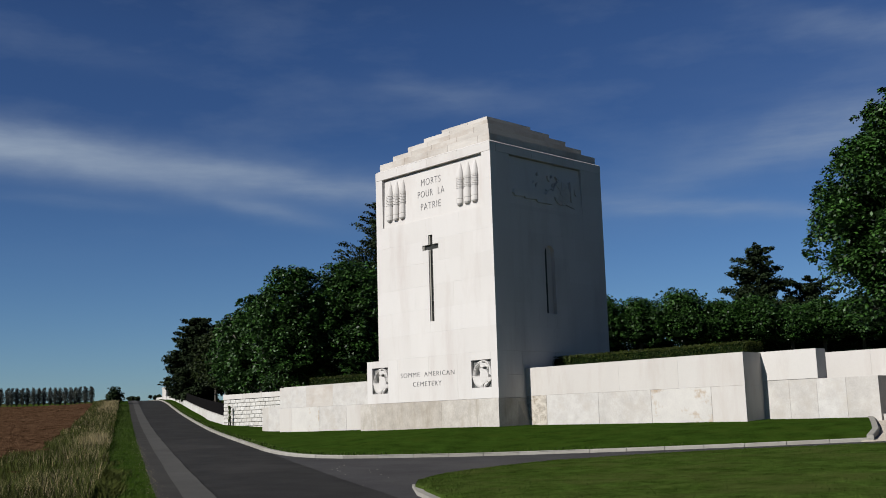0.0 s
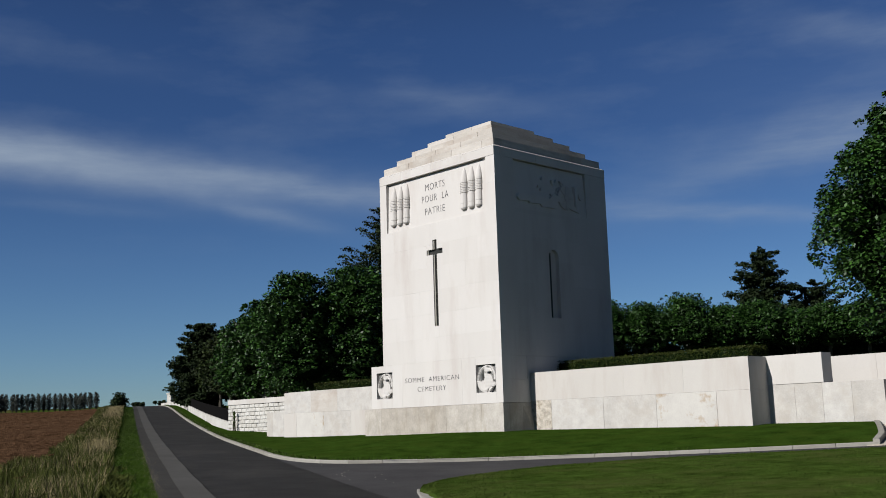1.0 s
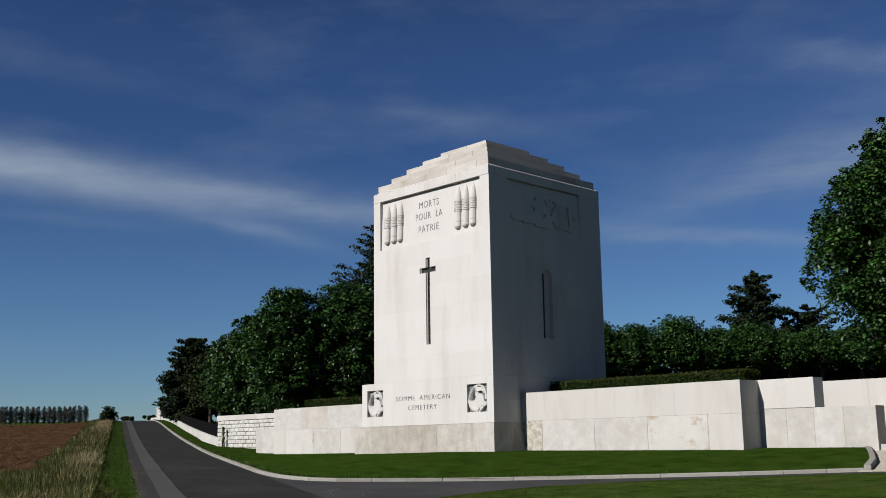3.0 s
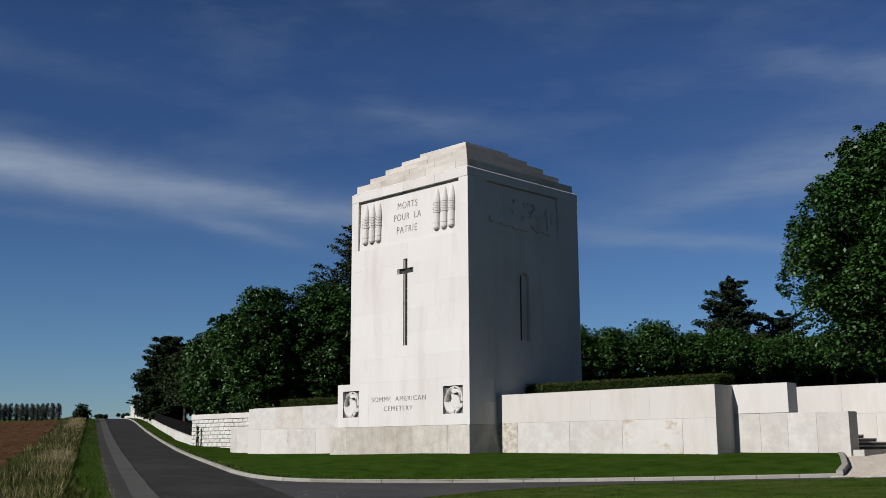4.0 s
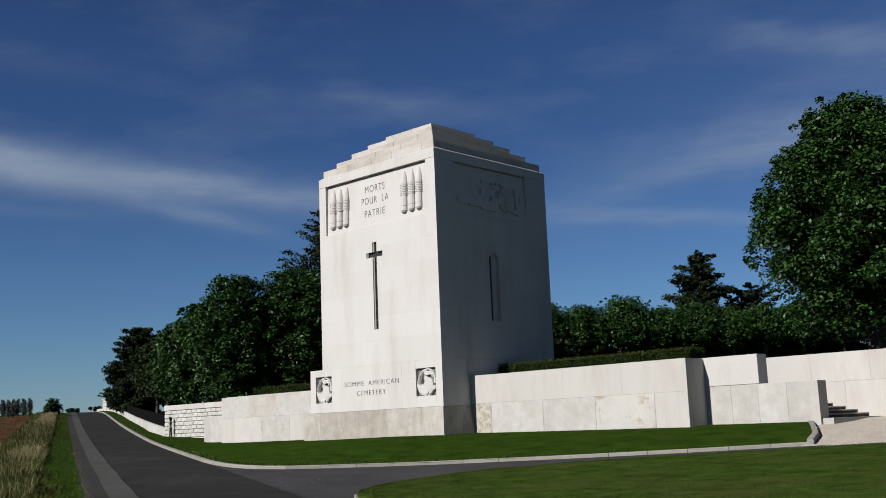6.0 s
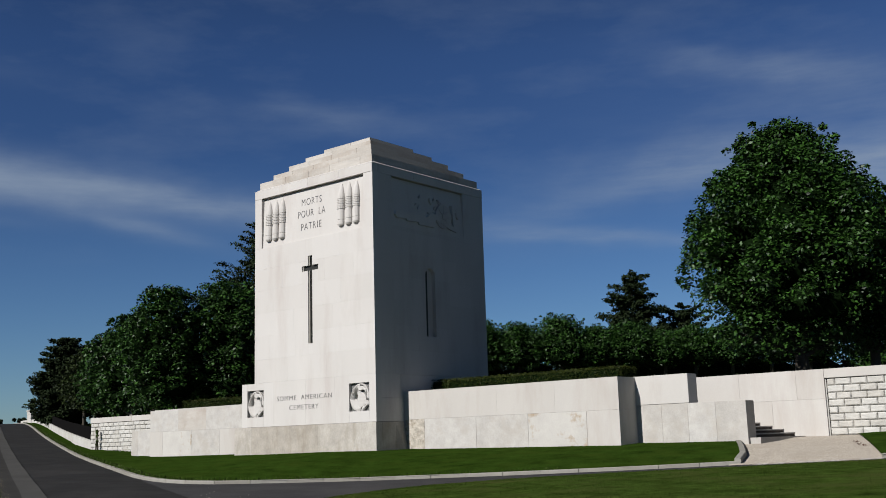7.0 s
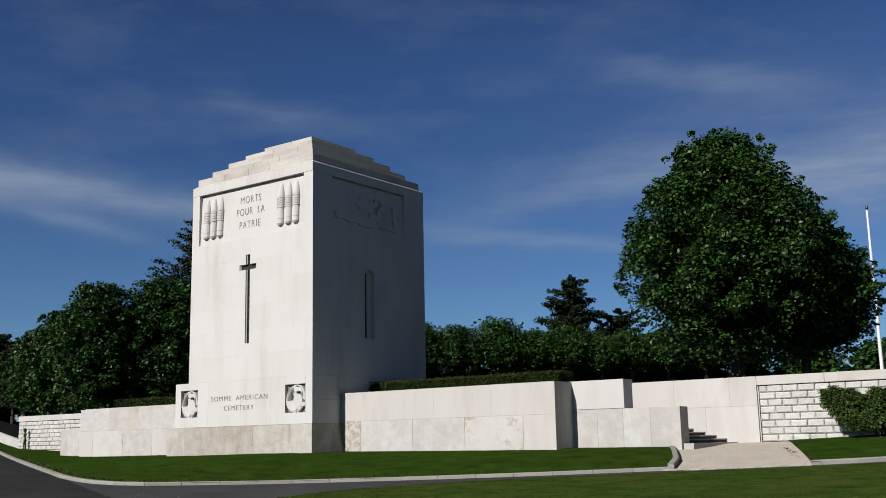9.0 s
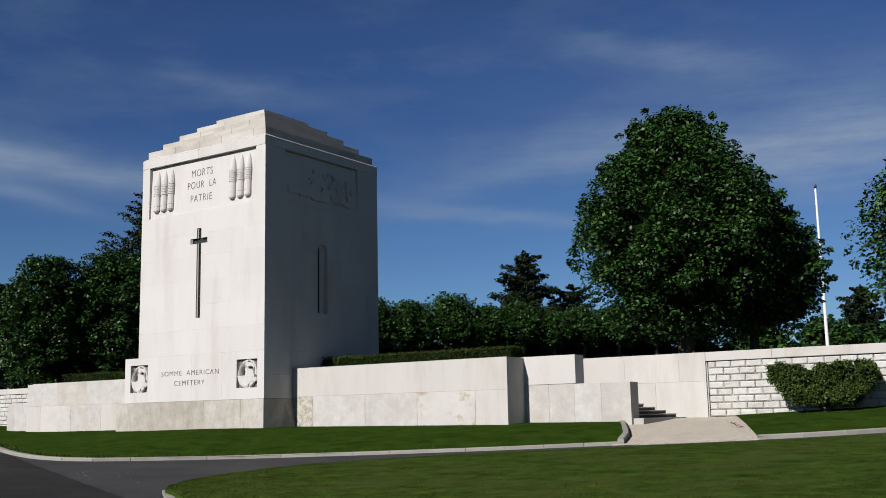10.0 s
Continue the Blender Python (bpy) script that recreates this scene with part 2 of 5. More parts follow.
PALEBARK = material("pale_bark", (0.238, 0.224, 0.189), 0.95, 0.2, 3.0, 20.0, 0.6, stretch=(3.0, 3.0, 0.6), bump_size=0.03)
WHITE = material("white_pole_paint", (0.56, 0.56, 0.56), 0.4, 0.03, 2.0, 20.0, 0.05)


# ---- mesh helpers ----
def part(name, bm, mat, parent=None, label=""):
    me = bpy.data.meshes.new(name)
    bm.to_mesh(me)
    bm.free()
    return linked(name, me, mat, parent, label)


def linked(name, me, mat, parent=None, label=""):
    if not me.materials:
        me.materials.append(mat)
    ob = new(name, me)
    ob.parent = parent
    if label:
        ob["label"] = label
    return ob


def from_arrays(name, verts, faces, mat, parent=None, label="", smooth=False):
    me = bpy.data.meshes.new(name)
    me.from_pydata([tuple(v) for v in verts], [], [tuple(f) for f in faces])
    if smooth:
        me.polygons.foreach_set("use_smooth", [True] * len(me.polygons))
    me.update()
    return linked(name, me, mat, parent, label)


def add_box(bm, a, b, chamfer=0.0):
    """A box between two corners; chamfer bevels its edges."""
    x0, y0, z0 = (min(p, q) for p, q in zip(a, b))
    x1, y1, z1 = (max(p, q) for p, q in zip(a, b))
    vs = [bm.verts.new(p) for p in ((x0, y0, z0), (x1, y0, z0), (x1, y1, z0), (x0, y1, z0), (x0, y0, z1), (x1, y0, z1), (x1, y1, z1), (x0, y1, z1))]
    fs = [bm.faces.new([vs[i] for i in f]) for f in ((3, 2, 1, 0), (4, 5, 6, 7), (0, 1, 5, 4), (1, 2, 6, 5), (2, 3, 7, 6), (3, 0, 4, 7))]
    if chamfer:
        bmesh.ops.bevel(bm, geom=list({e for f in fs for e in f.edges}), offset=chamfer, segments=1, affect="EDGES", profile=0.5)


def box_part(name, a, b, mat, parent=None, label="", chamfer=0.01):
    bm = bmesh.new()
    add_box(bm, a, b, chamfer)
    return part(name, bm, mat, parent, label)


def thing(name, at, label, category, group="", kind=""):
    ob = new(name)
    ob.location = at
    ob.empty_display_size = 0.3
    return tagged(ob, label, category, group, kind)


def revolve(bm, profile, n=12, at=(0, 0, 0)):
    """A solid of revolution about z through at; profile: (radius, z)."""
    rings = []
    for r, z in profile:
        rings.append([bm.verts.new((at[0] + r * math.cos(2 * math.pi * i / n), at[1] + r * math.sin(2 * math.pi * i / n), at[2] + z)) for i in range(n)])
    for a, b in zip(rings, rings[1:]):
        for i in range(n):
            bm.faces.new((a[i], a[(i + 1) % n], b[(i + 1) % n], b[i]))
    bm.faces.new(rings[0][::-1])
    bm.faces.new(rings[-1])


def pieces(u0, u1, courses, width, holes=(), seed=0, jitter=0.25):
    """Rectangles (u0, u1, v0, v1) of coursed stones in running bond, cut round the holes."""
    rng = random.Random(seed)
    out = []
    for k, (v0, v1) in enumerate(zip(courses, courses[1:])):
        cuts = [u0]
        u = u0 + width * (0.55 if k % 2 else 1.0) * rng.uniform(1 - jitter, 1 + jitter)
        while u < u1 - width * 0.35:
            cuts.append(u)
            u += width * rng.uniform(1 - jitter, 1 + jitter)
        cuts.append(u1)
        for a, b in zip(cuts, cuts[1:]):
            todo = [(a, b, v0, v1)]
            for (p, q, r, s) in holes:
                nxt = []
                for (c, d, e, f) in todo:
                    if q <= c or p >= d or s <= e or r >= f:
                        nxt.append((c, d, e, f))
                        continue
                    if p > c:
                        nxt.append((c, p, e, f))
                    if q < d:
                        nxt.append((q, d, e, f))
                    lo, hi = max(c, p), min(d, q)
                    if r > e:
                        nxt.append((lo, hi, e, r))
                    if s < f:
                        nxt.append((lo, hi, s, f))
                todo = nxt
            out += [p for p in todo if p[1] - p[0] > 0.03 and p[3] - p[2] > 0.03]
    return out


def stones(parent, rects, mat, front, back, axis="y", joint=0.005, chamfer=0.006, proud=0.0, seed=1, name="stone_block"):
    """Each rectangle becomes a stone with a bevelled face. axis y: it faces -y, u along x; axis x: it faces +x, u along y."""
    rng = random.Random(seed)
    for (a, b, c, d) in rects:
        a, b, c, d = a + joint / 2, b - joint / 2, c + joint / 2, d - joint / 2
        w = min(chamfer, (b - a) / 4, (d - c) / 4)
        out = proud * rng.uniform(0.3, 1.0)
        if axis == "y":
            f0, f1 = front - out, front - out + w
            ring = lambda u0, u1, v0, v1, f: [(u0, f, v0), (u1, f, v0), (u1, f, v1), (u0, f, v1)]
        else:
            f0, f1 = front + out, front + out - w
            ring = lambda u0, u1, v0, v1, f: [(f, u0, v0), (f, u1, v0), (f, u1, v1), (f, u0, v1)]
        vs = ring(a + w, b - w, c + w, d - w, f0) + ring(a, b, c, d, f1) + ring(a, b, c, d, back)
        fs = [(0, 1, 2, 3)] + [(4 + i, 4 + (i + 1) % 4, (i + 1) % 4, i) for i in range(4)] + [(8 + i, 8 + (i + 1) % 4, 4 + (i + 1) % 4, 4 + i) for i in range(4)] + [(11, 10, 9, 8)]
        from_arrays(name, vs, fs, mat, parent)


def smooth_line(pts, step):
    """A Catmull-Rom line through pts, cut at about every step metres."""
    P = [np.array(p, float) for p in pts]
    P = [2 * P[0] - P[1]] + P + [2 * P[-1] - P[-2]]
    out = []
    for i in range(1, len(P) - 2):
        n = max(1, int(np.linalg.norm(P[i + 1] - P[i]) / step))
        for k in range(n):
            t = k / n
            out.append(0.5 * (2 * P[i] + (P[i + 1] - P[i - 1]) * t + (2 * P[i - 1] - 5 * P[i] + 4 * P[i + 1] - P[i + 2]) * t * t + (3 * P[i] - P[i - 1] - 3 * P[i + 1] + P[i + 2]) * t ** 3))
    out.append(P[-2])
    return out


def even_line(pts, n):
    """n points at even spacing along a line."""
    pts = [np.array(p, float) for p in pts]
    d = np.r_[0, np.cumsum([np.linalg.norm(b - a) for a, b in zip(pts, pts[1:])])]
    return [np.array([np.interp(s, d, [p[k] for p in pts]) for k in range(len(pts[0]))]) for s in np.linspace(0, d[-1], n)]


def sheet(name, rows, mat, parent=None, label=""):
    """A surface through rows of points."""
    n = len(rows[0])
    verts = [tuple(p) for r in rows for p in r]
    faces = [(i * n + j, i * n + j + 1, (i + 1) * n + j + 1, (i + 1) * n + j) for i in range(len(rows) - 1) for j in range(n - 1)]
    ob = from_arrays(name, verts, faces, mat, parent, label, smooth=True)
    if ob.data.polygons[0].normal.z < 0:
        ob.data.flip_normals()
    return ob


# ---- terrain ----
def rise(s):
    if s < 0:
        return -1.4 + 0.0165 * s
    if s < 100:
        return -1.4 + 0.0165 * s + 0.00021 * s * s
    if s < 140:
        return 2.35 + 0.0585 * (s - 100) - 0.000425 * (s - 100) ** 2
    if s < 620:
        return 4.01 + 0.0262 * (s - 140)
    return 16.59 - 0.004 * (s - 620)


def height(x, y):
    """The lie of the land: it climbs along the road and a little towards the entrance."""
    l = (x - 25.5 + y + 26.8) * 0.707
    s = (25.5 - x) * 0.906 + (y + 26.8) * 0.423
    field = min(1.0, max(0.0, (-13.5 - 0.4472 * x - 0.8944 * y) / 22)) * 1.35 * min(1.0, max(0.0, (s - 40) / 100))
    far = 1 / (1 + max(0.0, (l - 40) / 60))
    return rise(s) - field + (0.045 * (l + math.hypot(l, 2)) / 2 - 0.045) * far


def along(tau, n):
    """A point by the road: tau metres along it, n across it (n grows towards the chapel)."""
    return (-0.8944 * tau + 0.4472 * n, 0.4472 * tau + 0.8944 * n)


# ---- ground, road, lawns ----
def build_ground():
    radii = [0.0] + list(np.geomspace(3, 180, 70)) + list(np.geomspace(190, 3000, 40))
    n = 160
    rows = []
    for r in radii:
        rows.append([(25.5 + r * math.cos(2 * math.pi * k / n), -26.8 + r * math.sin(2 * math.pi * k / n),
                      height(25.5 + r * math.cos(2 * math.pi * k / n), -26.8 + r * math.sin(2 * math.pi * k / n)) - 0.07 - 0.0004 * r) for k in range(n + 1)])
    tagged(sheet("ground", rows, MEADOW), "rolling green farmland under the road and walls", "ground", kind="structure")


def road_sheet(name, n0, n1, t0, t1, lift, mat, label, category="road"):
    taus = list(np.arange(t0, min(t1, 120), 1.5)) + list(np.arange(max(t0, 120), t1, 6.0))
    rows = []
    for tau in taus:
        row = []
        for k in range(5):
            n = n0 + (n1 - n0) * k / 4
            w = 0.025 * noise.noise((tau * 0.35, n0 * 3 + k // 4 * 9, 0.3)) if k in (0, 4) else 0
            x, y = along(tau, n + w)
            row.append((x, y, height(x, y) + lift + 0.03 * math.sin(math.pi * k / 4) * (n1 - n0 > 2)))
        rows.append(row)
    return tagged(sheet(name, rows, mat), label, category, kind="structure")


build_ground()
road_sheet("road", -11.9, -8.0, -60, 420, 0.0, ASPHALT, "dark asphalt country road climbing past the wall")
road_sheet("road_edge", -12.05, -11.55, -60, 420, 0.035, EDGE, "worn crumbling edge of the asphalt road")
road_sheet("road_strip", -11.6, -11.05, -60, 420, 0.045, STRIP, "paler patched strip along the asphalt road")


def apron():
    rows = []
    for tau in np.arange(-50, 16, 0.5):
        row = []
        for n in [-8.12] + list(np.arange(-7.6, 26, 1.0)):
            x, y = along(tau, n + (0.06 * noise.noise((tau * 0.6, 1.0, 8.0)) if n < -8 else 0.0))
            row.append((x, y, height(x, y) + 0.006))
        rows.append(row)
    tagged(sheet("side_road", rows, APRON), "grey asphalt entrance road in front of the chapel", "road", kind="structure")


apron()

# the kerb line from far along the road, round the tip of the lawn, to the entrance path
KERB_PTS = [along(t, -8.4) for t in (150, 110, 80, 50, 30, 17.5)] + [(-7.5, -5.4), (-3.3, -7.4), (-0.5, -8.35), (1.4, -8.25), (3.4, -6.75), (5.7, -5.35), (8.4, -4.3), (11.25, -3.15), (14.08, -1.76)]
INNER_PTS = [along(t, -6.9) for t in (150, 110, 80, 50, 30)] + [(-17, 5.6), (-10, 3.4), (-6, 2.4), (-3, 1.2), (-0.8, 1.0), (1.2, 2.2), (4, 2.6), (7, 2.8), (10, 3.2), (11.95, 3.1)]


def base_level(x, y):
    """The level of the turf along the walls."""
    return max(0.0, height(x, y)) if x < -20 else 0.0 if x < 12.5 else min(0.27, 0.03 + 0.04 * (x - 12.5))


def main_lawn():
    a = even_line(smooth_line(KERB_PTS, 1.0), 170)
    b = even_line(smooth_line(INNER_PTS, 1.0), 170)
    rows = []
    for v in np.linspace(0, 1, 15):
        row = []
        for p, q in zip(a, b):
            x, y = p + (q - p) * v
            z0, z1 = height(*p) + 0.08, base_level(*q) + 0.0
            z1 = max(z1, z0 + 0.06)
            z = z0 + (z1 - z0) * (1 - (1 - v) ** 1.7) + 0.012 * noise.noise((x * 1.3, y * 1.3, 0))
            row.append((x, y, z))
        rows.append(row)
    tagged(sheet("lawn", rows, LAWN), "mown green lawn bank rising to the chapel wall", "lawn", kind="structure")


def side_lawn():
    a = even_line(smooth_line([(17.1, -0.55), (18.4, 0.4), (19.7, 1.5), (24, 5.0), (32, 11.0)], 0.5), 40)
    b = even_line([(14.5, 5.5), (17, 5.5), (20, 5.5), (26, 6.5), (33, 12.0)], 40)
    rows = []
    for v in np.linspace(0, 1, 12):
        row = []
        for p, q in zip(a, b):
            x, y = p + (q - p) * v
            z0, z1 = height(*p) + 0.09, base_level(*q)
            row.append((x, y, z0 + (z1 - z0) * (1 - (1 - v) ** 1.5) + 0.012 * noise.noise((x * 1.3, y * 1.3, 0))))
        rows.append(row)
    tagged(sheet("lawn_2", rows, LAWN), "mown green lawn below the rusticated wall", "lawn", kind="structure")


def island():
    top = even_line(smooth_line([(10.75, -13.5), (9.6, -12.2), (8.8, -9.9), (9.1, -7.3), (11.3, -4.9), (14.7, -3.0), (18.0, -1.2), (20.2, 0.5), (26, 5.2), (40, 16)], 0.6), 70)
    low = even_line(smooth_line([(11.0, -13.9), (12.2, -14.6), (14.5, -16.1), (20, -19.0), (28, -23), (40, -29), (55, -36)], 0.6), 70)
    rows = []
    for v in np.linspace(0, 1, 26):
        row = []
        for p, q in zip(top, low):
            x, y = p + (q - p) * v
            h = 0.07 + 0.10 * math.sin(math.pi * v) ** 0.6 if 0 < v < 1 else 0.05
            row.append((x, y, height(x, y) + h + 0.015 * noise.noise((x, y, 3))))
        rows.append(row)
    tagged(sheet("lawn_3", rows, ISLAND), "slightly dry mown grass island between the roads", "lawn", kind="structure")
    return rows


main_lawn()
side_lawn()
ISLE = np.array(island())


def path():
    a = even_line([(11.9, 3.0), (12.9, 0.8), (13.9, -2.1)], 14)
    b = even_line([(14.6, 5.4), (15.7, 2.8), (17.15, -0.6)], 14)
    rows = []
    for p, q, v in zip(a, b, np.linspace(0, 1, 14)):
        row = []
        for u in np.linspace(0, 1, 10):
            x, y = p + (q - p) * u
            row.append((x, y, (1 - v) * (-0.08 + 0.14 * u) + v * (height(x, y) + 0.016)))
        rows.append(row)
    tagged(sheet("path", rows, GRAVEL), "pale pinkish gravel forecourt below the entrance steps", "path", kind="structure")
    box = [[(11.2, 3.45, 0.0), (12.15, 3.0, -0.08)], [(11.2, 5.35, 0.04), (14.6, 5.45, 0.06)]]
    tagged(sheet("path_2", box, GRAVEL), "gravel at the foot of the entrance steps", "path", kind="structure")


path()


def verge_field():
    rows = []
    for n in (-13.9, -12.0):
        rows.append([(*along(t, n), height(*along(t, n)) + 0.02) for t in np.arange(-40, 260, 2.0)])
    tagged(sheet("verge", rows, LAWN), "strip of short green grass beside the road", "grass", kind="structure")
    taus = list(np.arange(-60, 90, 0.8)) + list(np.arange(90, 560, 10.0))
    rows = []
    for n in list(-15.0 - np.arange(0, 26, 0.7)) + list(-41 - np.arange(0, 420, 20.0)):
        row = []
        for t in taus:
            x, y = along(t, n)
            near = 1.0 if n > -42 and t < 90 else 0.0
            row.append((x, y, height(x, y) + 0.0 + near * (0.14 * noise.noise((x * 1.7, y * 1.7, 1)) + 0.13 * noise.noise((x * 4.1, y * 4.1, 5)) + 0.03)))
        rows.append(row)
    tagged(sheet("field", rows, SOIL), "bare reddish-brown ploughed field", "field", kind="structure")
    rows = [[(*along(t, n), height(*along(t, n)) + up) for n in np.arange(-460, -13, 12.0)] for t, up in ((520, 0.1), (524, 1.3), (560, 1.5), (620, 0.3))]
    tagged(sheet("field_2", rows, MEADOW), "distant strip of dark green crop beyond the soil", "field", kind="structure")


verge_field()


def blades(name, spots, mat, label, category="grass"):
    """spots: x, y, z, height, width, lean; each blade a bent, tapering leaf."""
    rng = np.random.default_rng(5)
    V, F = [], []
    for (x, y, z, h, w, lean) in spots:
        a, b = rng.uniform(0, 6.283), rng.uniform(0, 6.283)
        ca, sa, dx, dy = math.cos(a) * w, math.sin(a) * w, math.cos(b) * lean * h, math.sin(b) * lean * h
        i = len(V)
        V += [(x - ca, y - sa, z), (x + ca, y + sa, z), (x + ca * 0.8 + dx * 0.35, y + sa * 0.8 + dy * 0.35, z + h * 0.6), (x - ca * 0.8 + dx * 0.35, y - sa * 0.8 + dy * 0.35, z + h * 0.6), (x + dx, y + dy, z + h)]
        F += [(i, i + 1, i + 2, i + 3), (i + 3, i + 2, i + 4)]
    return tagged(from_arrays(name, V, F, mat), label, category, kind="stuff")


def grass_stuff():
    rng = np.random.default_rng(3)
    dry, green, short = [], [], []
    for k in range(150000):
        tau = 110 * rng.random() ** 1.8 - 23
        n = -13.15 + 0.30 * noise.noise((tau * 0.5, 3.0, 1.0)) - (2.9 if tau < 2 else 2.2) * rng.random() ** 1.1
        x, y = along(tau, n)
        clump = 1.1 * noise.noise((x * 0.22, y * 0.22, 2.0)) + 0.6 * noise.noise((x * 0.9, y * 0.9, 7.0))
        straw = 0.75 * math.exp(-((tau - 8) / 5.5) ** 2 - ((n + 13.55) / 0.5) ** 2) + 0.95 * math.exp(-((tau - 64) / 13) ** 2 - ((n + 13.7) / 0.7) ** 2)
        h = (0.16 + 0.36 * rng.random() ** 1.5) * (0.85 + 0.6 * clump + 0.3 * straw) * (1.0 if n > -14.9 else 0.7)
        spot = (x, y, height(x, y) - 0.03, max(h, 0.10), 0.0028 + 0.003 * rng.random() + 0.00020 * max(tau + 23, 0), 0.12 + 0.40 * rng.random())
        (dry if straw + 0.30 * clump + 0.85 * rng.random() - 0.12 * abs(n + 14.0) > 0.66 else green).append(spot)
    for k in range(20000):
        tau = -16 + 100 * rng.random() ** 1.6
        n = -12.0 - 1.6 * rng.random()
        x, y = along(tau - 8, n)
        short.append((x, y, height(x, y), 0.03 + 0.05 * rng.random(), 0.007 + 0.0004 * max(tau, 0), 0.7))
    for k in range(5000):
        tau, n = rng.normal(-10.0, 2.6), rng.normal(-12.95, 0.16)
        x, y = along(tau, n)
        if noise.noise((x * 0.8, y * 0.8, 4.0)) > -0.05:
            green.append((x, y, height(x, y) - 0.02, 0.08 + 0.16 * rng.random(), 0.008 + 0.008 * rng.random(), 0.9))
    blades("dry_grass", dry, DRY, "tall dry straw-coloured grass on the verge")
    blades("tall_grass", green, WEEDS, "tall dark green grass and weeds beside the field")
    blades("short_grass", short, BLADES, "short green grass at the road edge")
    turf = []
    for k in range(110000):
        i, j = rng.random() ** 1.3 * 24.5, rng.random() ** 0.8 * 58
        p = ISLE[int(i), int(j)] + (ISLE[int(i) + 1, int(j)] - ISLE[int(i), int(j)]) * (i % 1) + (ISLE[int(i), int(j) + 1] - ISLE[int(i), int(j)]) * (j % 1)
        turf.append((p[0], p[1], p[2] - 0.012, 0.018 + 0.022 * rng.random(), 0.006, 0.9))
    blades("lawn_grass", turf, TURF, "short mown blades of the grass island")
    # turf fringe of the lawns
    edge = []
    line = even_line(smooth_line(KERB_PTS, 0.5), 900)
    for p in line[250:-25]:
        for _ in range(6):
            d = rng.normal(0.30, 0.05)
            edge.append((p[0] + d * 0.2 + rng.normal(0, 0.1), p[1] + d + rng.normal(0, 0.05), height(*p) + 0.10, 0.04 + 0.05 * rng.random(), 0.012, 0.6))
    blades("turf_edge", edge, BLADES, "ragged turf along the kerb")


# ---- the chapel ----
CHX0, CHL = -6.5, 6.46          # width along -x, depth along +y
HB, HP, ZA = 0.98, 2.65, 10.30
REC, FOOT = 0.13, 0.065         # depth of the sunk panel at its top and foot


def lettering(text, width, tall, parent, mat, m, name="inscription", label=""):
    """Raised lettering of a given width and height, centred on the pose m."""
    cu = bpy.data.curves.new("lettering", "FONT")
    cu.offset = -0.018
    cu.body, cu.align_x, cu.align_y, cu.space_character, cu.extrude = text, "CENTER", "CENTER", 1.18, 0.02
    tmp = new("lettering", cu)
    bpy.context.view_layer.update()
    me = bpy.data.meshes.new_from_object(tmp.evaluated_get(bpy.context.evaluated_depsgraph_get()))
    bpy.data.objects.remove(tmp)
    co = np.empty(len(me.vertices) * 3)
    me.vertices.foreach_get("co", co)
    co = co.reshape(-1, 3)
    lo, hi = co.min(0), co.max(0)
    co = (co - (lo + hi) / 2) * np.array([width / (hi[0] - lo[0]), tall / (hi[1] - lo[1]), 0.35])
    me.vertices.foreach_set("co", co.ravel())
    me.materials.clear()
    me.transform(m)
    bm = bmesh.new()
    bm.from_mesh(me)
    bpy.data.meshes.remove(me)
    line = new(name)
    line.parent = parent
    if label:
        line["label"] = label
    todo = set(bm.verts)
    while todo:
        seen, stack = set(), [todo.pop()]
        while stack:
            v = stack.pop()
            seen.add(v)
            stack += [e.other_vert(v) for e in v.link_edges if e.other_vert(v) not in seen]
        todo -= seen
        idx = {v: i for i, v in enumerate(seen)}
        faces = [[idx[v] for v in f.verts] for f in bm.faces if f.verts[0] in seen]
        from_arrays("letter", [v.co for v in idx], faces, mat, line)
    bm.free()
    return line


def carved_shell(x, z0, z1, y0, y1, parent):
    """A tall shell in half relief: rounded base, plain case, ribbed collar, ogive tip."""
    h = z1 - z0
    r = 0.158
    prof = [(0.02, 0.0), (r * 0.75, 0.015 * h), (r, 0.05 * h), (r, 0.13 * h), (r * 0.93, 0.135 * h), (r * 0.93, 0.15 * h), (r, 0.155 * h), (r * 0.94, 0.395 * h), (r * 1.07, 0.40 * h)]
    for k in range(7):
        z = 0.40 + 0.27 * k / 7
        prof += [(r * 1.08, z * h), (r * 1.08, (z + 0.022) * h), (r * 0.98, (z + 0.025) * h), (r * 0.98, (z + 0.035) * h)]
    prof += [(r * 1.0, 0.675 * h), (r * 0.93, 0.74 * h), (r * 0.72, 0.84 * h), (r * 0.42, 0.93 * h), (0.01, 1.0 * h)]
    bm = bmesh.new()
    revolve(bm, prof, 16)
    for v in bm.verts:
        v.co.y *= 0.95
        v.co.y += y0 + (y1 - y0) * v.co.z / h
        v.co.x += x
        v.co.z += z0
    ob = part("carved_shell", bm, STONE, parent, "shell carved in half relief with a ribbed collar")
    return ob


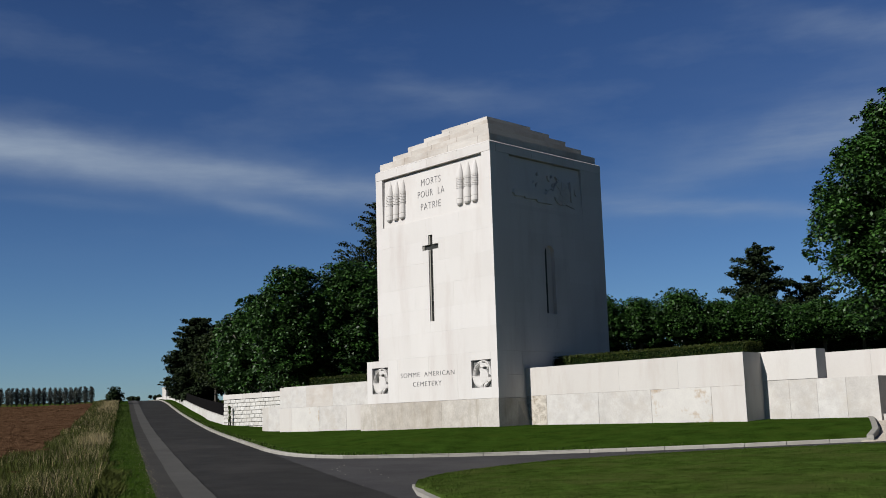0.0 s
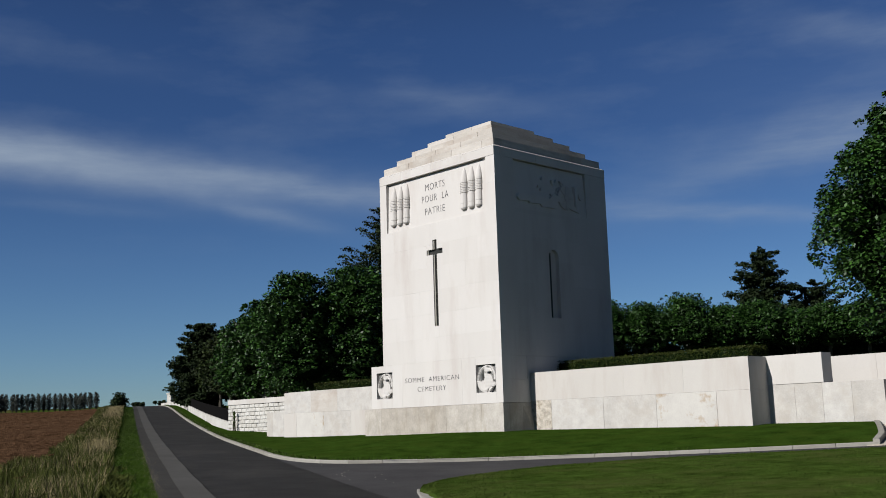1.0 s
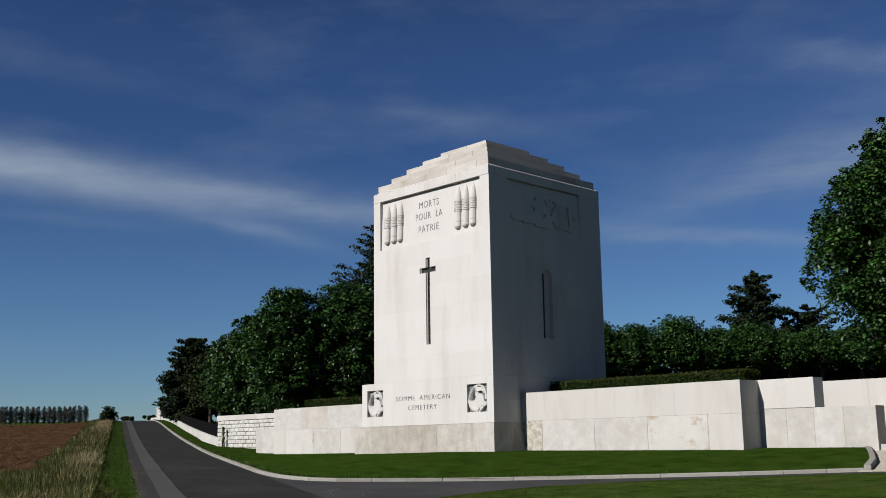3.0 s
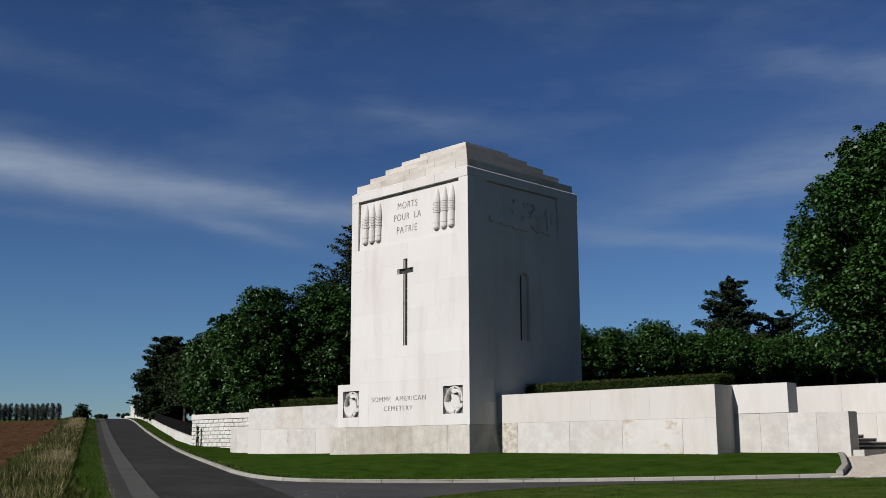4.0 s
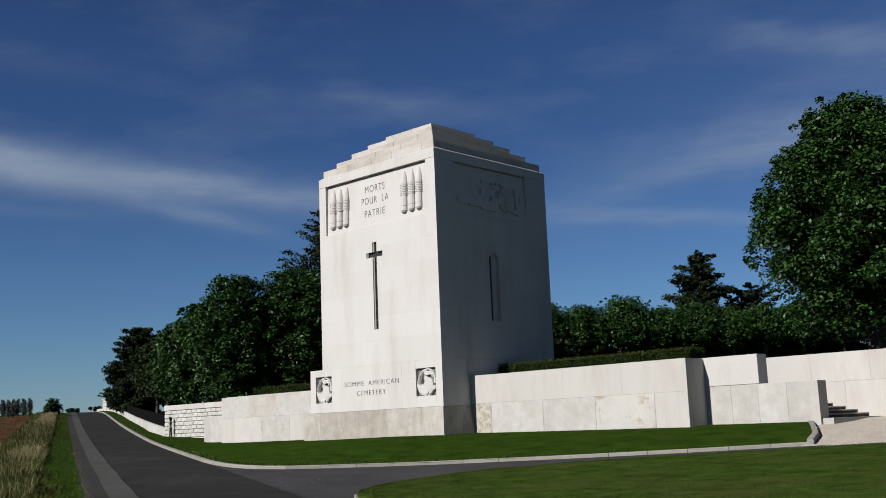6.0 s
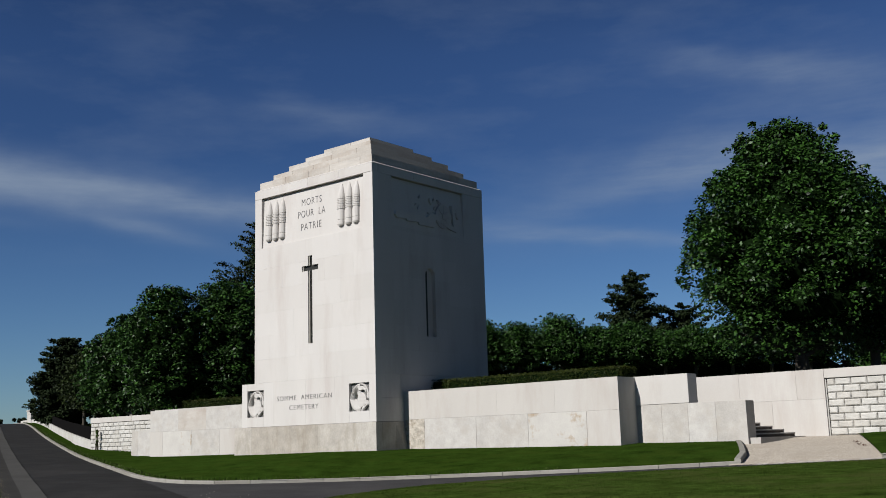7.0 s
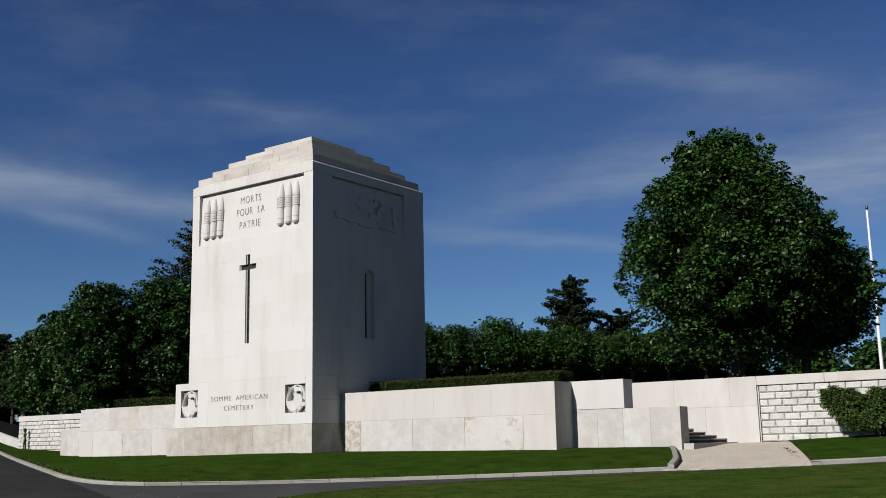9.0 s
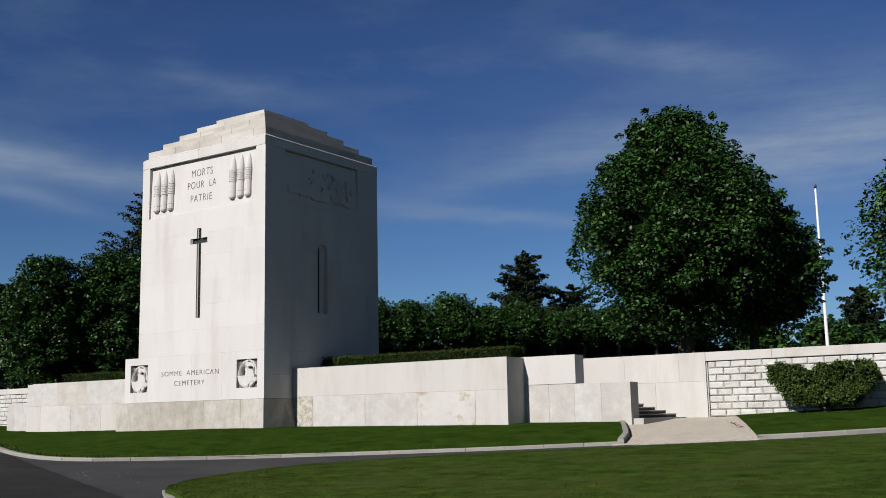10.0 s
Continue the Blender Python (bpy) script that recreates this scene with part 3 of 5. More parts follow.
def eagle(xc, zc, w, h, parent, flip=1):
    """A sunk square with an eagle in flat relief: two arched wings, breast, head and feet."""
    bm = bmesh.new()
    add_box(bm, (xc - w / 2, 0.12, zc - h / 2), (xc + w / 2, 0.16, zc + h / 2))
    ground = part("eagle_panel", bm, SHADOWSTONE, parent, "sunk square panel, coloured dark for its shade, with a carved eagle")

    def plate(outline, y0, y1, name):
        bm = bmesh.new()
        fr = [bm.verts.new((xc + flip * u * w, y0, zc + v * h)) for u, v in outline]
        mid = Vector((sum(v.co.x for v in fr) / len(fr), y0 - 0.035, sum(v.co.z for v in fr) / len(fr)))
        c = bm.verts.new(mid)
        bk = [bm.verts.new((v.co.x, y1, v.co.z)) for v in fr]
        n = len(fr)
        for i in range(n):
            bm.faces.new((fr[i], fr[(i + 1) % n], c))
            bm.faces.new((bk[i], bk[(i + 1) % n], fr[(i + 1) % n], fr[i]))
        bmesh.ops.recalc_face_normals(bm, faces=bm.faces)
        part(name, bm, STONE, ground)

    def sweep(outer, inner, y0, name):
        """A feathered crescent between two arcs, rounded towards its outer edge."""
        bm = bmesh.new()
        rows = []
        for v, y in ((0.0, 0.11), (0.04, y0 + 0.02), (0.25, y0), (0.7, y0 + 0.02), (0.96, y0 + 0.045), (1.0, 0.11)):
            rows.append([bm.verts.new((xc + flip * (p[0] + (q[0] - p[0]) * v) * w, y + 0.004 * (k % 2), zc + (p[1] + (q[1] - p[1]) * v) * h)) for k, (p, q) in enumerate(zip(outer, inner))])
        for r, t in zip(rows, rows[1:]):
            for i in range(len(r) - 1):
                bm.faces.new((r[i], r[i + 1], t[i + 1], t[i]))
        for k in (0, -1):
            bm.faces.new([r[k] for r in rows])
        bmesh.ops.recalc_face_normals(bm, faces=bm.faces)
        part(name, bm, STONE, ground)

    arc = lambda cx, cz, rx, rz, a0, a1, n: [(cx + rx * math.cos(radians(a0 + (a1 - a0) * k / n)), cz + rz * math.sin(radians(a0 + (a1 - a0) * k / n))) for k in range(n + 1)]
    sweep(arc(0.05, -0.12, 0.54, 0.60, 90, 180, 16), arc(0.06, -0.10, 0.27, 0.42, 90, 184, 16), 0.0, "wing")
    for k in range(5):
        u = 0.048 * k
        sweep(arc(0.05, -0.12, 0.50 - u, 0.555 - u, 104, 174, 9), arc(0.05, -0.12, 0.474 - u, 0.53 - u, 104, 174, 9), -0.016, "feather")
    sweep(arc(-0.10, -0.08, 0.39, 0.42, 180, 272, 9), arc(-0.04, -0.06, 0.10, 0.16, 180, 272, 9), 0.006, "wing_feathers")
    sweep(arc(0.08, 0.02, 0.40, 0.46, 92, -12, 14), arc(0.06, 0.06, 0.29, 0.35, 92, -12, 14), 0.0, "wing")
    sweep(arc(0.08, -0.11, 0.21, 0.27, 90, 270, 12), arc(0.08, -0.11, 0.24, 0.27, 90, -90, 12), 0.0, "breast")
    sweep(arc(0.05, 0.31, 0.17, 0.085, 90, 270, 10), arc(0.05, 0.31, 0.22, 0.08, 90, -90, 10), -0.01, "head")
    sweep(arc(-0.02, 0.18, 0.10, 0.16, 90, 270, 8), arc(-0.02, 0.18, 0.08, 0.15, 90, -90, 8), 0.0, "neck")
    plate([(0.22, 0.33), (0.35, 0.27), (0.33, 0.14), (0.28, 0.24), (0.20, 0.26)], 0.01, 0.11, "beak")
    sweep(arc(0.34, -0.22, 0.10, 0.09, 90, 270, 8), arc(0.34, -0.22, 0.10, 0.09, 90, -90, 8), 0.01, "claw")
    plate([(-0.06, -0.30), (0.08, -0.36), (0.02, -0.50), (-0.12, -0.50)], 0.02, 0.11, "foot")
    plate([(0.14, -0.36), (0.34, -0.30), (0.24, -0.42), (0.14, -0.50), (0.06, -0.50)], 0.02, 0.11, "foot")


def chapel():
    ch = thing("memorial_chapel", (0, 0, 0), "tall white limestone memorial chapel with stepped roof and carved inscriptions", "chapel")
    core = lambda a, b, name="core": box_part(name, a, b, CORE, ch, chamfer=0)
    core((CHX0 + 0.02, 0.30, 2.4), (-0.30, CHL, ZA - 0.05))
    core((CHX0 - 0.7, 0.30, -0.9), (-0.30, CHL, 2.63))
    # base courses: weathered band, then the inscribed plinth
    stones(ch, [(p, q, -0.7, HB - 0.005) for p, q in ((-7.68, -6.67), (-6.67, -2.93), (-2.93, -1.08), (-1.08, 0.0))], BAND, -0.02, 0.30, "y", 0.003, 0.004, 0.0, 2)
    stones(ch, pieces(0.30, CHL, (-0.7, HB - 0.005), 1.25, seed=6), BAND, 0.0, -0.30, "x", 0.003, 0.004, 0.0, 3)
    eg = [(-6.93, -5.97, 1.36, 2.38), (-1.32, -0.33, 1.37, 2.36)]
    stones(ch, pieces(-7.25, 0.0, (HB, HP), 1.9, eg, seed=9), STONE, 0.0, 0.30, "y", 0.0016, 0.002, 0.0, 5)
    stones(ch, pieces(0.30, CHL, (HB, 1.8, HP), 1.6, seed=10), STONE, -0.015, -0.30, "x", 0.003, 0.004, 0.0, 6)
    for (a, b, c, d), fl in zip(eg, (1, 1)):
        eagle((a + b) / 2, (c + d) / 2, b - a, d - c, ch, fl)
    lettering("SOMME  AMERICAN", 2.99, 0.175, ch, LETTER, pose(-3.70, -0.003, 2.0, 90), label="carved dark lettering")
    lettering("CEMETERY", 1.57, 0.175, ch, LETTER, pose(-3.70, -0.003, 1.64, 90), label="carved dark lettering")
    # shaft, front
    cross = [(-3.43, -3.20, 3.97, 7.29), (-3.77, -2.88, 6.72, 6.92)]
    panel = (-6.10, -0.46, 7.95, 9.96)
    courses = [HP, 3.55, 4.45, 5.35, 6.25, 7.1, 7.95, 8.95, 9.96]
    stones(ch, pieces(CHX0, 0.0, courses, 1.95, cross + [panel], seed=12), STONE, 0.0, 0.30, "y", 0.0007, 0.0009, 0.0, 7)
    # shaft, side
    niche = (2.80, 3.36, 4.10, 6.42)
    panel2 = (1.02, 5.20, 8.1, 9.94)
    stones(ch, pieces(0.30, CHL, courses, 1.5, [niche, (2.80, 3.36, 6.42, 6.74), panel2], seed=14), STONE, 0.0, -0.30, "x", 0.0009, 0.0012, 0.0, 8)
    # the panels lean back from flush at their foot
    a, b, c, d = panel
    from_arrays("sunk_panel", [(a, FOOT, c), (b, FOOT, c), (b, REC, d), (a, REC, d), (a, 0.3, c), (b, 0.3, c), (b, 0.3, d), (a, 0.3, d)],
                [(0, 1, 2, 3), (7, 6, 5, 4), (0, 4, 5, 1), (2, 6, 7, 3)], STONE, ch)
    a, b, c, d = panel2
    from_arrays("sunk_panel", [(0.0, a, c), (0.0, b, c), (-REC, b, d), (-REC, a, d), (-0.3, a, c), (-0.3, b, c), (-0.3, b, d), (-0.3, a, d)],
                [(0, 1, 2, 3), (7, 6, 5, 4), (0, 4, 5, 1), (2, 6, 7, 3)], STONE, ch)
    lean = lambda z: FOOT + (REC - FOOT) * (z - 7.95) / (9.96 - 7.95)
    tilt = 90 - math.degrees(math.atan((REC - FOOT) / 2.01))
    for text, w, x, z in (("MORTS", 1.13, -3.32, 9.44), ("POUR  LA", 1.54, -3.31, 8.98), ("PATRIE", 1.15, -3.32, 8.47)):
        lettering(text, w * 0.97, 0.265, ch, LETTER, pose(x, lean(z) - 0.003, z, tilt), label="carved dark lettering")
    for x in (-5.72, -5.33, -4.95, -1.68, -1.28, -0.90):
        carved_shell(x, 8.16, 9.82, lean(8.16), lean(9.82), ch)
    # cross window: bronze bars before dark glass
    bm = bmesh.new()
    add_box(bm, (-3.90, 0.10, 3.86), (-2.75, 0.19, 7.40))
    win = part("cross_window", bm, BRONZE, ch, "tall cross-shaped slit window with dark glazing")
    # added strips facing front, to make the shaded left reveals look lighter
    for a, b in (((-3.43, 0.04, 3.97), (-3.365, 0.10, 6.72)), ((-3.43, 0.04, 6.92), (-3.365, 0.10, 7.29)), ((-3.77, 0.04, 6.72), (-3.70, 0.10, 6.92))):
        box_part("reveal_strip", a, b, KERB, win, "grey strip added to lighten the reveal of the slit", chamfer=0.004)
    bm = bmesh.new()
    for z in np.arange(4.30, 6.6, 0.46):
        add_box(bm, (-3.44, 0.085, z), (-3.21, 0.095, z + 0.014))
    part("glazing_bar", bm, KERB, win, "thin pale crossbars")
    # arched niche in the side
    bm = bmesh.new()
    out = [(2.80, 6.42), (2.80, 6.745), (3.36, 6.745), (3.36, 6.42)] + [(3.08 + 0.28 * math.cos(radians(g)), 6.42 + 0.28 * math.sin(radians(g))) for g in range(15, 180, 15)]
    f = [bm.verts.new((0.0, u, v)) for u, v in out]
    face = bm.faces.new(f)
    ext = bmesh.ops.extrude_face_region(bm, geom=[face])
    bmesh.ops.translate(bm, vec=(-0.28, 0, 0), verts=[v for v in ext["geom"] if isinstance(v, bmesh.types.BMVert)])
    bmesh.ops.recalc_face_normals(bm, faces=bm.faces)
    part("niche_head", bm, STONE, ch)
    box_part("niche_back", (-0.29, 2.78, 4.08), (-0.16, 3.38, 6.74), STONE, ch, chamfer=0)
    # dark strip on the niche back: the shade at its left, as colour
    box_part("niche_shade_strip", (-0.16, 2.92, 4.11), (-0.145, 3.06, 6.60), BRONZE, ch, "dark strip for the shade line in an arched niche", chamfer=0)
    # low carving of a field gun, muzzle to the road, with foliage, on the shaded side
    def relief(name, outline, out, label=""):
        bm = bmesh.new()
        lo = [bm.verts.new((-0.16, u, v)) for u, v in outline]
        cu, cv = (sum(p[k] for p in outline) / len(outline) for k in (0, 1))
        hi = [bm.verts.new((out, u + (cu - u) * 0.06, v + (cv - v) * 0.06)) for u, v in outline]
        bm.faces.new(hi)
        for i in range(len(lo)):
            bm.faces.new((lo[i], lo[(i + 1) % len(lo)], hi[(i + 1) % len(lo)], hi[i]))
        bmesh.ops.recalc_face_normals(bm, faces=bm.faces)
        part(name, bm, STONE, ch, label)

    relief("gun_barrel", [(1.08, 8.52), (1.20, 8.40), (1.75, 8.44), (1.78, 8.36), (2.45, 8.40), (2.50, 8.30), (3.40, 8.30), (3.60, 8.42), (3.50, 8.66), (2.40, 8.70), (1.70, 8.66), (1.15, 8.66)], 0.05, "low relief of a field gun")
    relief("gun_carriage", [(2.9, 8.66), (3.5, 8.62), (4.3, 8.36), (4.75, 8.28), (4.8, 8.42), (4.2, 8.62), (3.8, 8.86), (3.1, 8.86)], 0.05)
    cu = 3.95
    ring = [(cu + 0.50 * math.cos(radians(g)), 8.82 + 0.50 * math.sin(radians(g))) for g in range(0, 360, 15)]
    relief("gun_wheel", ring, 0.035)
    relief("gun_hub", [(cu + 0.13 * math.cos(radians(g)), 8.82 + 0.13 * math.sin(radians(g))) for g in range(0, 360, 30)], 0.07)
    for g in range(0, 360, 45):
        c, n = math.cos(radians(g)), math.sin(radians(g))
        relief("gun_spoke", [(cu + 0.12 * c - 0.03 * n, 8.82 + 0.12 * n + 0.03 * c), (cu + 0.46 * c - 0.03 * n, 8.82 + 0.46 * n + 0.03 * c), (cu + 0.46 * c + 0.03 * n, 8.82 + 0.46 * n - 0.03 * c), (cu + 0.12 * c + 0.03 * n, 8.82 + 0.12 * n - 0.03 * c)], 0.058)
    relief("gun_shield", [(4.52, 8.34), (4.66, 8.34), (4.64, 9.24), (4.90, 9.36), (4.86, 9.44), (4.44, 9.36)], 0.06)
    rng = random.Random(17)
    for k in range(26):
        u, v = rng.uniform(2.4, 5.0), rng.gauss(9.0, 0.14) + (0.28 if k % 3 == 0 else 0.0)
        g, q = rng.uniform(-1.2, 1.2), rng.uniform(0.08, 0.15)
        c, n = math.cos(g), math.sin(g)
        relief("carved_leaf", [(u - q * c, v - q * n), (u + 0.045 * n, v - 0.045 * c), (u + q * c, v + q * n), (u - 0.045 * n, v + 0.045 * c)], rng.uniform(-0.03, 0.02))
    # architrave and the stepped roof
    stones(ch, pieces(CHX0, 0.0, (9.96, ZA), 1.6, seed=21), STONE, -0.012, 0.30, "y", 0.003, 0.004, 0.0, 9)
    stones(ch, pieces(0.30, CHL, (9.96, ZA), 1.6, seed=22), STONE, 0.012, -0.30, "x", 0.003, 0.004, 0.0, 9)
    for vs in ([(CHX0, -0.012, ZA), (0.012, -0.012, ZA), (-0.10, 0.10, ZA + 0.075), (CHX0 + 0.10, 0.10, ZA + 0.075), (CHX0 + 0.1, 0.14, ZA), (-0.14, 0.14, ZA)],
               [(0.012, -0.012, ZA), (0.012, CHL, ZA), (-0.10, CHL - 0.10, ZA + 0.075), (-0.10, 0.10, ZA + 0.075), (-0.14, 0.14, ZA), (-0.14, CHL - 0.1, ZA)]):
        from_arrays("weathering", vs, [(0, 1, 2, 3), (3, 2, 5, 4), (0, 4, 5, 1)], STONE, ch)
    insets, rises = (0.13, 0.51, 0.95, 1.42, 1.95), (0.36, 0.70, 1.07, 1.41, 1.75)
    z = ZA
    for i, (d, r) in enumerate(zip(insets, rises)):
        top = ZA + r
        tier = box_part("roof_tier", (CHX0 + d + 0.02, d + 0.02, z - 0.05), (-d - 0.02, CHL - d - 0.02, top - 0.012), CORE, ch, chamfer=0)
        stones(tier, pieces(CHX0 + d, -d, (z, top), 1.5, seed=30 + i), CAPSTONE, d, CHL - d, "y", 0.004, 0.01, 0.0, 11, "roof_stone")
        z = top


chapel()


# ---- walls and steps ----
MID = CHX0 / 2


def walls(side):
    """One wing; side 1 placed to fit the camera's view, -1 mirrored about the chapel's axis."""
    def mx(x):
        return x if side > 0 else 2 * MID - x

    def span(a, b):
        return (min(mx(a), mx(b)), max(mx(a), mx(b)))

    tag = 1 if side > 0 else 2
    # main wing wall
    w = tagged(new("wall_%d" % tag), "thick white limestone wing wall of large smooth blocks", "wall", kind="structure")
    a, b = span(0.0 if side > 0 else 0.8, 8.82)
    bm = bmesh.new()
    add_box(bm, (a + 0.01, 1.6, -0.8), (b - 0.01, 2.50, 2.0))
    part("core", bm, CORE, w)
    if side > 0:
        cuts = [0.0, 0.94, 3.25, 5.40, 7.64, 8.82]
        for p, q, mat in zip(cuts, cuts[1:], (PITTED, WALLSTONE, WALLSTONE, STAINED, WINGSTONE)):
            stones(w, [(p, q, -0.7, 1.03)], mat, 1.45, 1.70, "y", 0.005, 0.007, 0.006, 41)
        cuts = [0.0, 4.15, 6.48, 8.82]
        stones(w, [(p, q, 1.03, 2.03) for p, q in zip(cuts, cuts[1:])], WINGSTONE, 1.45, 2.50, "y", 0.0016, 0.002, 0.0, 43)
        stones(w, pieces(1.47, 2.52, (-0.7, 1.03, 2.02), 1.2, seed=3), WINGSTONE, 8.82, 8.6, "x", 0.004, 0.006, 0.0, 45)
        # wedge added at the chapel's foot by the wing, shaped to the camera's view
        from_arrays("foot_stone", [(-0.02, 0.95, 0.97), (-0.02, 1.455, 0.99), (0.16, 1.455, -0.2), (0.0, 0.95, -0.2), (-0.05, 1.455, -0.2)],
                    [(0, 1, 2, 3), (1, 4, 2), (0, 3, 4, 1), (3, 2, 4)][:3], BAND, w)
    else:
        for p, q, mat in zip((-15.46, -14.50, -12.41, -10.47), (-14.50, -12.41, -10.47, -7.3), (WINGSTONE, STAINED, WALLSTONE, WINGSTONE)):
            stones(w, [(p, q, -0.7, 1.03)], mat, 1.45, 1.70, "y", 0.005, 0.006, 0.006, 41)
        for p, q, mat in zip((-15.46, -13.38, -11.41), (-13.38, -11.41, -7.0), (WALLSTONE, CAPSTONE, WALLSTONE)):
            stones(w, [(p, q, 1.03, 1.97)], mat, 1.45, 2.50, "y", 0.0018, 0.002, 0.0, 43)
    # stepped end: a tall block on a low wall
    w = tagged(new("wall_%d" % (tag + 2)), "lower white limestone wall with a taller end block", "wall", kind="structure")
    far = 12.42 if side > 0 else 11.97
    a, b = span(8.70, far)
    bm = bmesh.new()
    add_box(bm, (a + 0.01, 2.58, -0.8), (b - 0.01, 3.05, 1.13))
    part("core", bm, CORE, w)
    cuts = [mx(v) for v in [8.70, 9.68, 10.56, 11.46, far]][::side]
    stones(w, [(p, q, -0.7, 1.15) for p, q in zip(cuts, cuts[1:])], WALLSTONE, 2.50, 3.06, "y", 0.003, 0.004, 0.0, 51)
    if side > 0:
        stones(w, [(8.70, 10.63, 1.155, 2.045)], WINGSTONE, 2.495, 3.08, "y", 0.004, 0.008, 0.0, 52)
    # back wall: smooth, then rusticated under a coping
    w = tagged(new("wall_%d" % (tag + 4)), "limestone wall, smooth beside the steps and rusticated further along, with coping", "wall", kind="structure")
    end = 26.0 if side > 0 else 20.1
    a, b = span(8.6, end)
    bm = bmesh.new()
    add_box(bm, (a, 5.43 if side < 0 else 5.348, -0.9), (b if side < 0 else 13.78, 5.88, 1.75))
    if side > 0:
        add_box(bm, (13.78, 5.43, -0.9), (b, 5.88, 1.75))
    part("core", bm, CORE, w)
    stones(w, pieces(*span(8.6, 13.74), (-0.7, 1.16, 2.06), 1.7, seed=60 + tag), WINGSTONE, 5.29, 5.92, "y", 0.0025, 0.003, 0.0, 61)
    stones(w, pieces(*span(13.745, end), (1.775, 2.06), 2.1, seed=63 + tag), WINGSTONE, 5.285, 5.92, "y", 0.005, 0.010, 0.0, 62, "coping_stone")
    if side > 0:
        stones(w, [(16.2, 18.1, 1.78, 2.062)], CAPSTONE, 5.279, 5.6, "y", 0.005, 0.010, 0.0, 67, "coping_stone")
    courses = list(np.linspace(-0.36, 1.765, 11))
    box_part("joint_bed", (span(13.80, end)[0], 5.372, -0.4), (span(13.80, end)[1], 5.47, 1.76), KERB, w, "grey recessed joints", chamfer=0)
    rects = pieces(*span(13.80, end), courses, 0.47, seed=65 + tag, jitter=0.07)
    stones(w, rects, RUST, 5.335, 5.46, "y", 0.017, 0.030, 0.026, 66, "rusticated_stone")


walls(1)
walls(-1)


def steps():
    st = thing("entrance_steps", (12.4, 4.4, 0.0), "five limestone steps with shade-coloured risers beside the end of a low wall", "steps")
    for k, (x, z) in enumerate(((13.03, 0.07), (12.67, 0.18), (12.33, 0.29), (11.97, 0.40), (11.58, 0.51))):
        xn = x - (0.54 if k else 0.28)
        near = 2.75 if k else 2.60
        vs = [(10.6 if k else 12.43, near, -0.3 + 0.11 * k), (xn, near, -0.3 + 0.11 * k), (x, 5.31, -0.3 + 0.11 * k), (10.6 if k else 12.43, 5.31, -0.3 + 0.11 * k)]
        bm = bmesh.new()
        lo = [bm.verts.new((p[0], p[1] + (0.33 if k else 0.0), p[2])) for p in vs[:2]] + [bm.verts.new(p) for p in vs[2:]]
        hi = [bm.verts.new((v.co.x, v.co.y, z)) for v in lo]
        bm.faces.new(lo[::-1])
        bm.faces.new(hi)
        for i in range(4):
            bm.faces.new((lo[i], lo[(i + 1) % 4], hi[(i + 1) % 4], hi[i]))
        bmesh.ops.translate(bm, vec=(-12.4, -4.4, 0), verts=bm.verts)
        riser = part("step", bm, RISER if k else STEPSTONE, st)
        if k == 0:
            continue
        bm = bmesh.new()
        out = 0.035
        q = [(10.6, near + 0.33), (xn + out, near + 0.33), (x + out, 5.31), (10.6, 5.31)]
        lo = [bm.verts.new((p[0] - 12.4, p[1] - 4.4, z - 0.028)) for p in q]
        hi = [bm.verts.new((p[0] - 12.4, p[1] - 4.4, z + 0.012)) for p in q]
        bm.faces.new(lo[::-1])
        bm.faces.new(hi)
        for i in range(4):
            bm.faces.new((lo[i], lo[(i + 1) % 4], hi[(i + 1) % 4], hi[i]))
        bmesh.ops.bevel(bm, geom=list(bm.edges), offset=0.008, segments=1, affect="EDGES")
        part("nosing", bm, STEPSTONE, riser, "pale stone nosing")


steps()


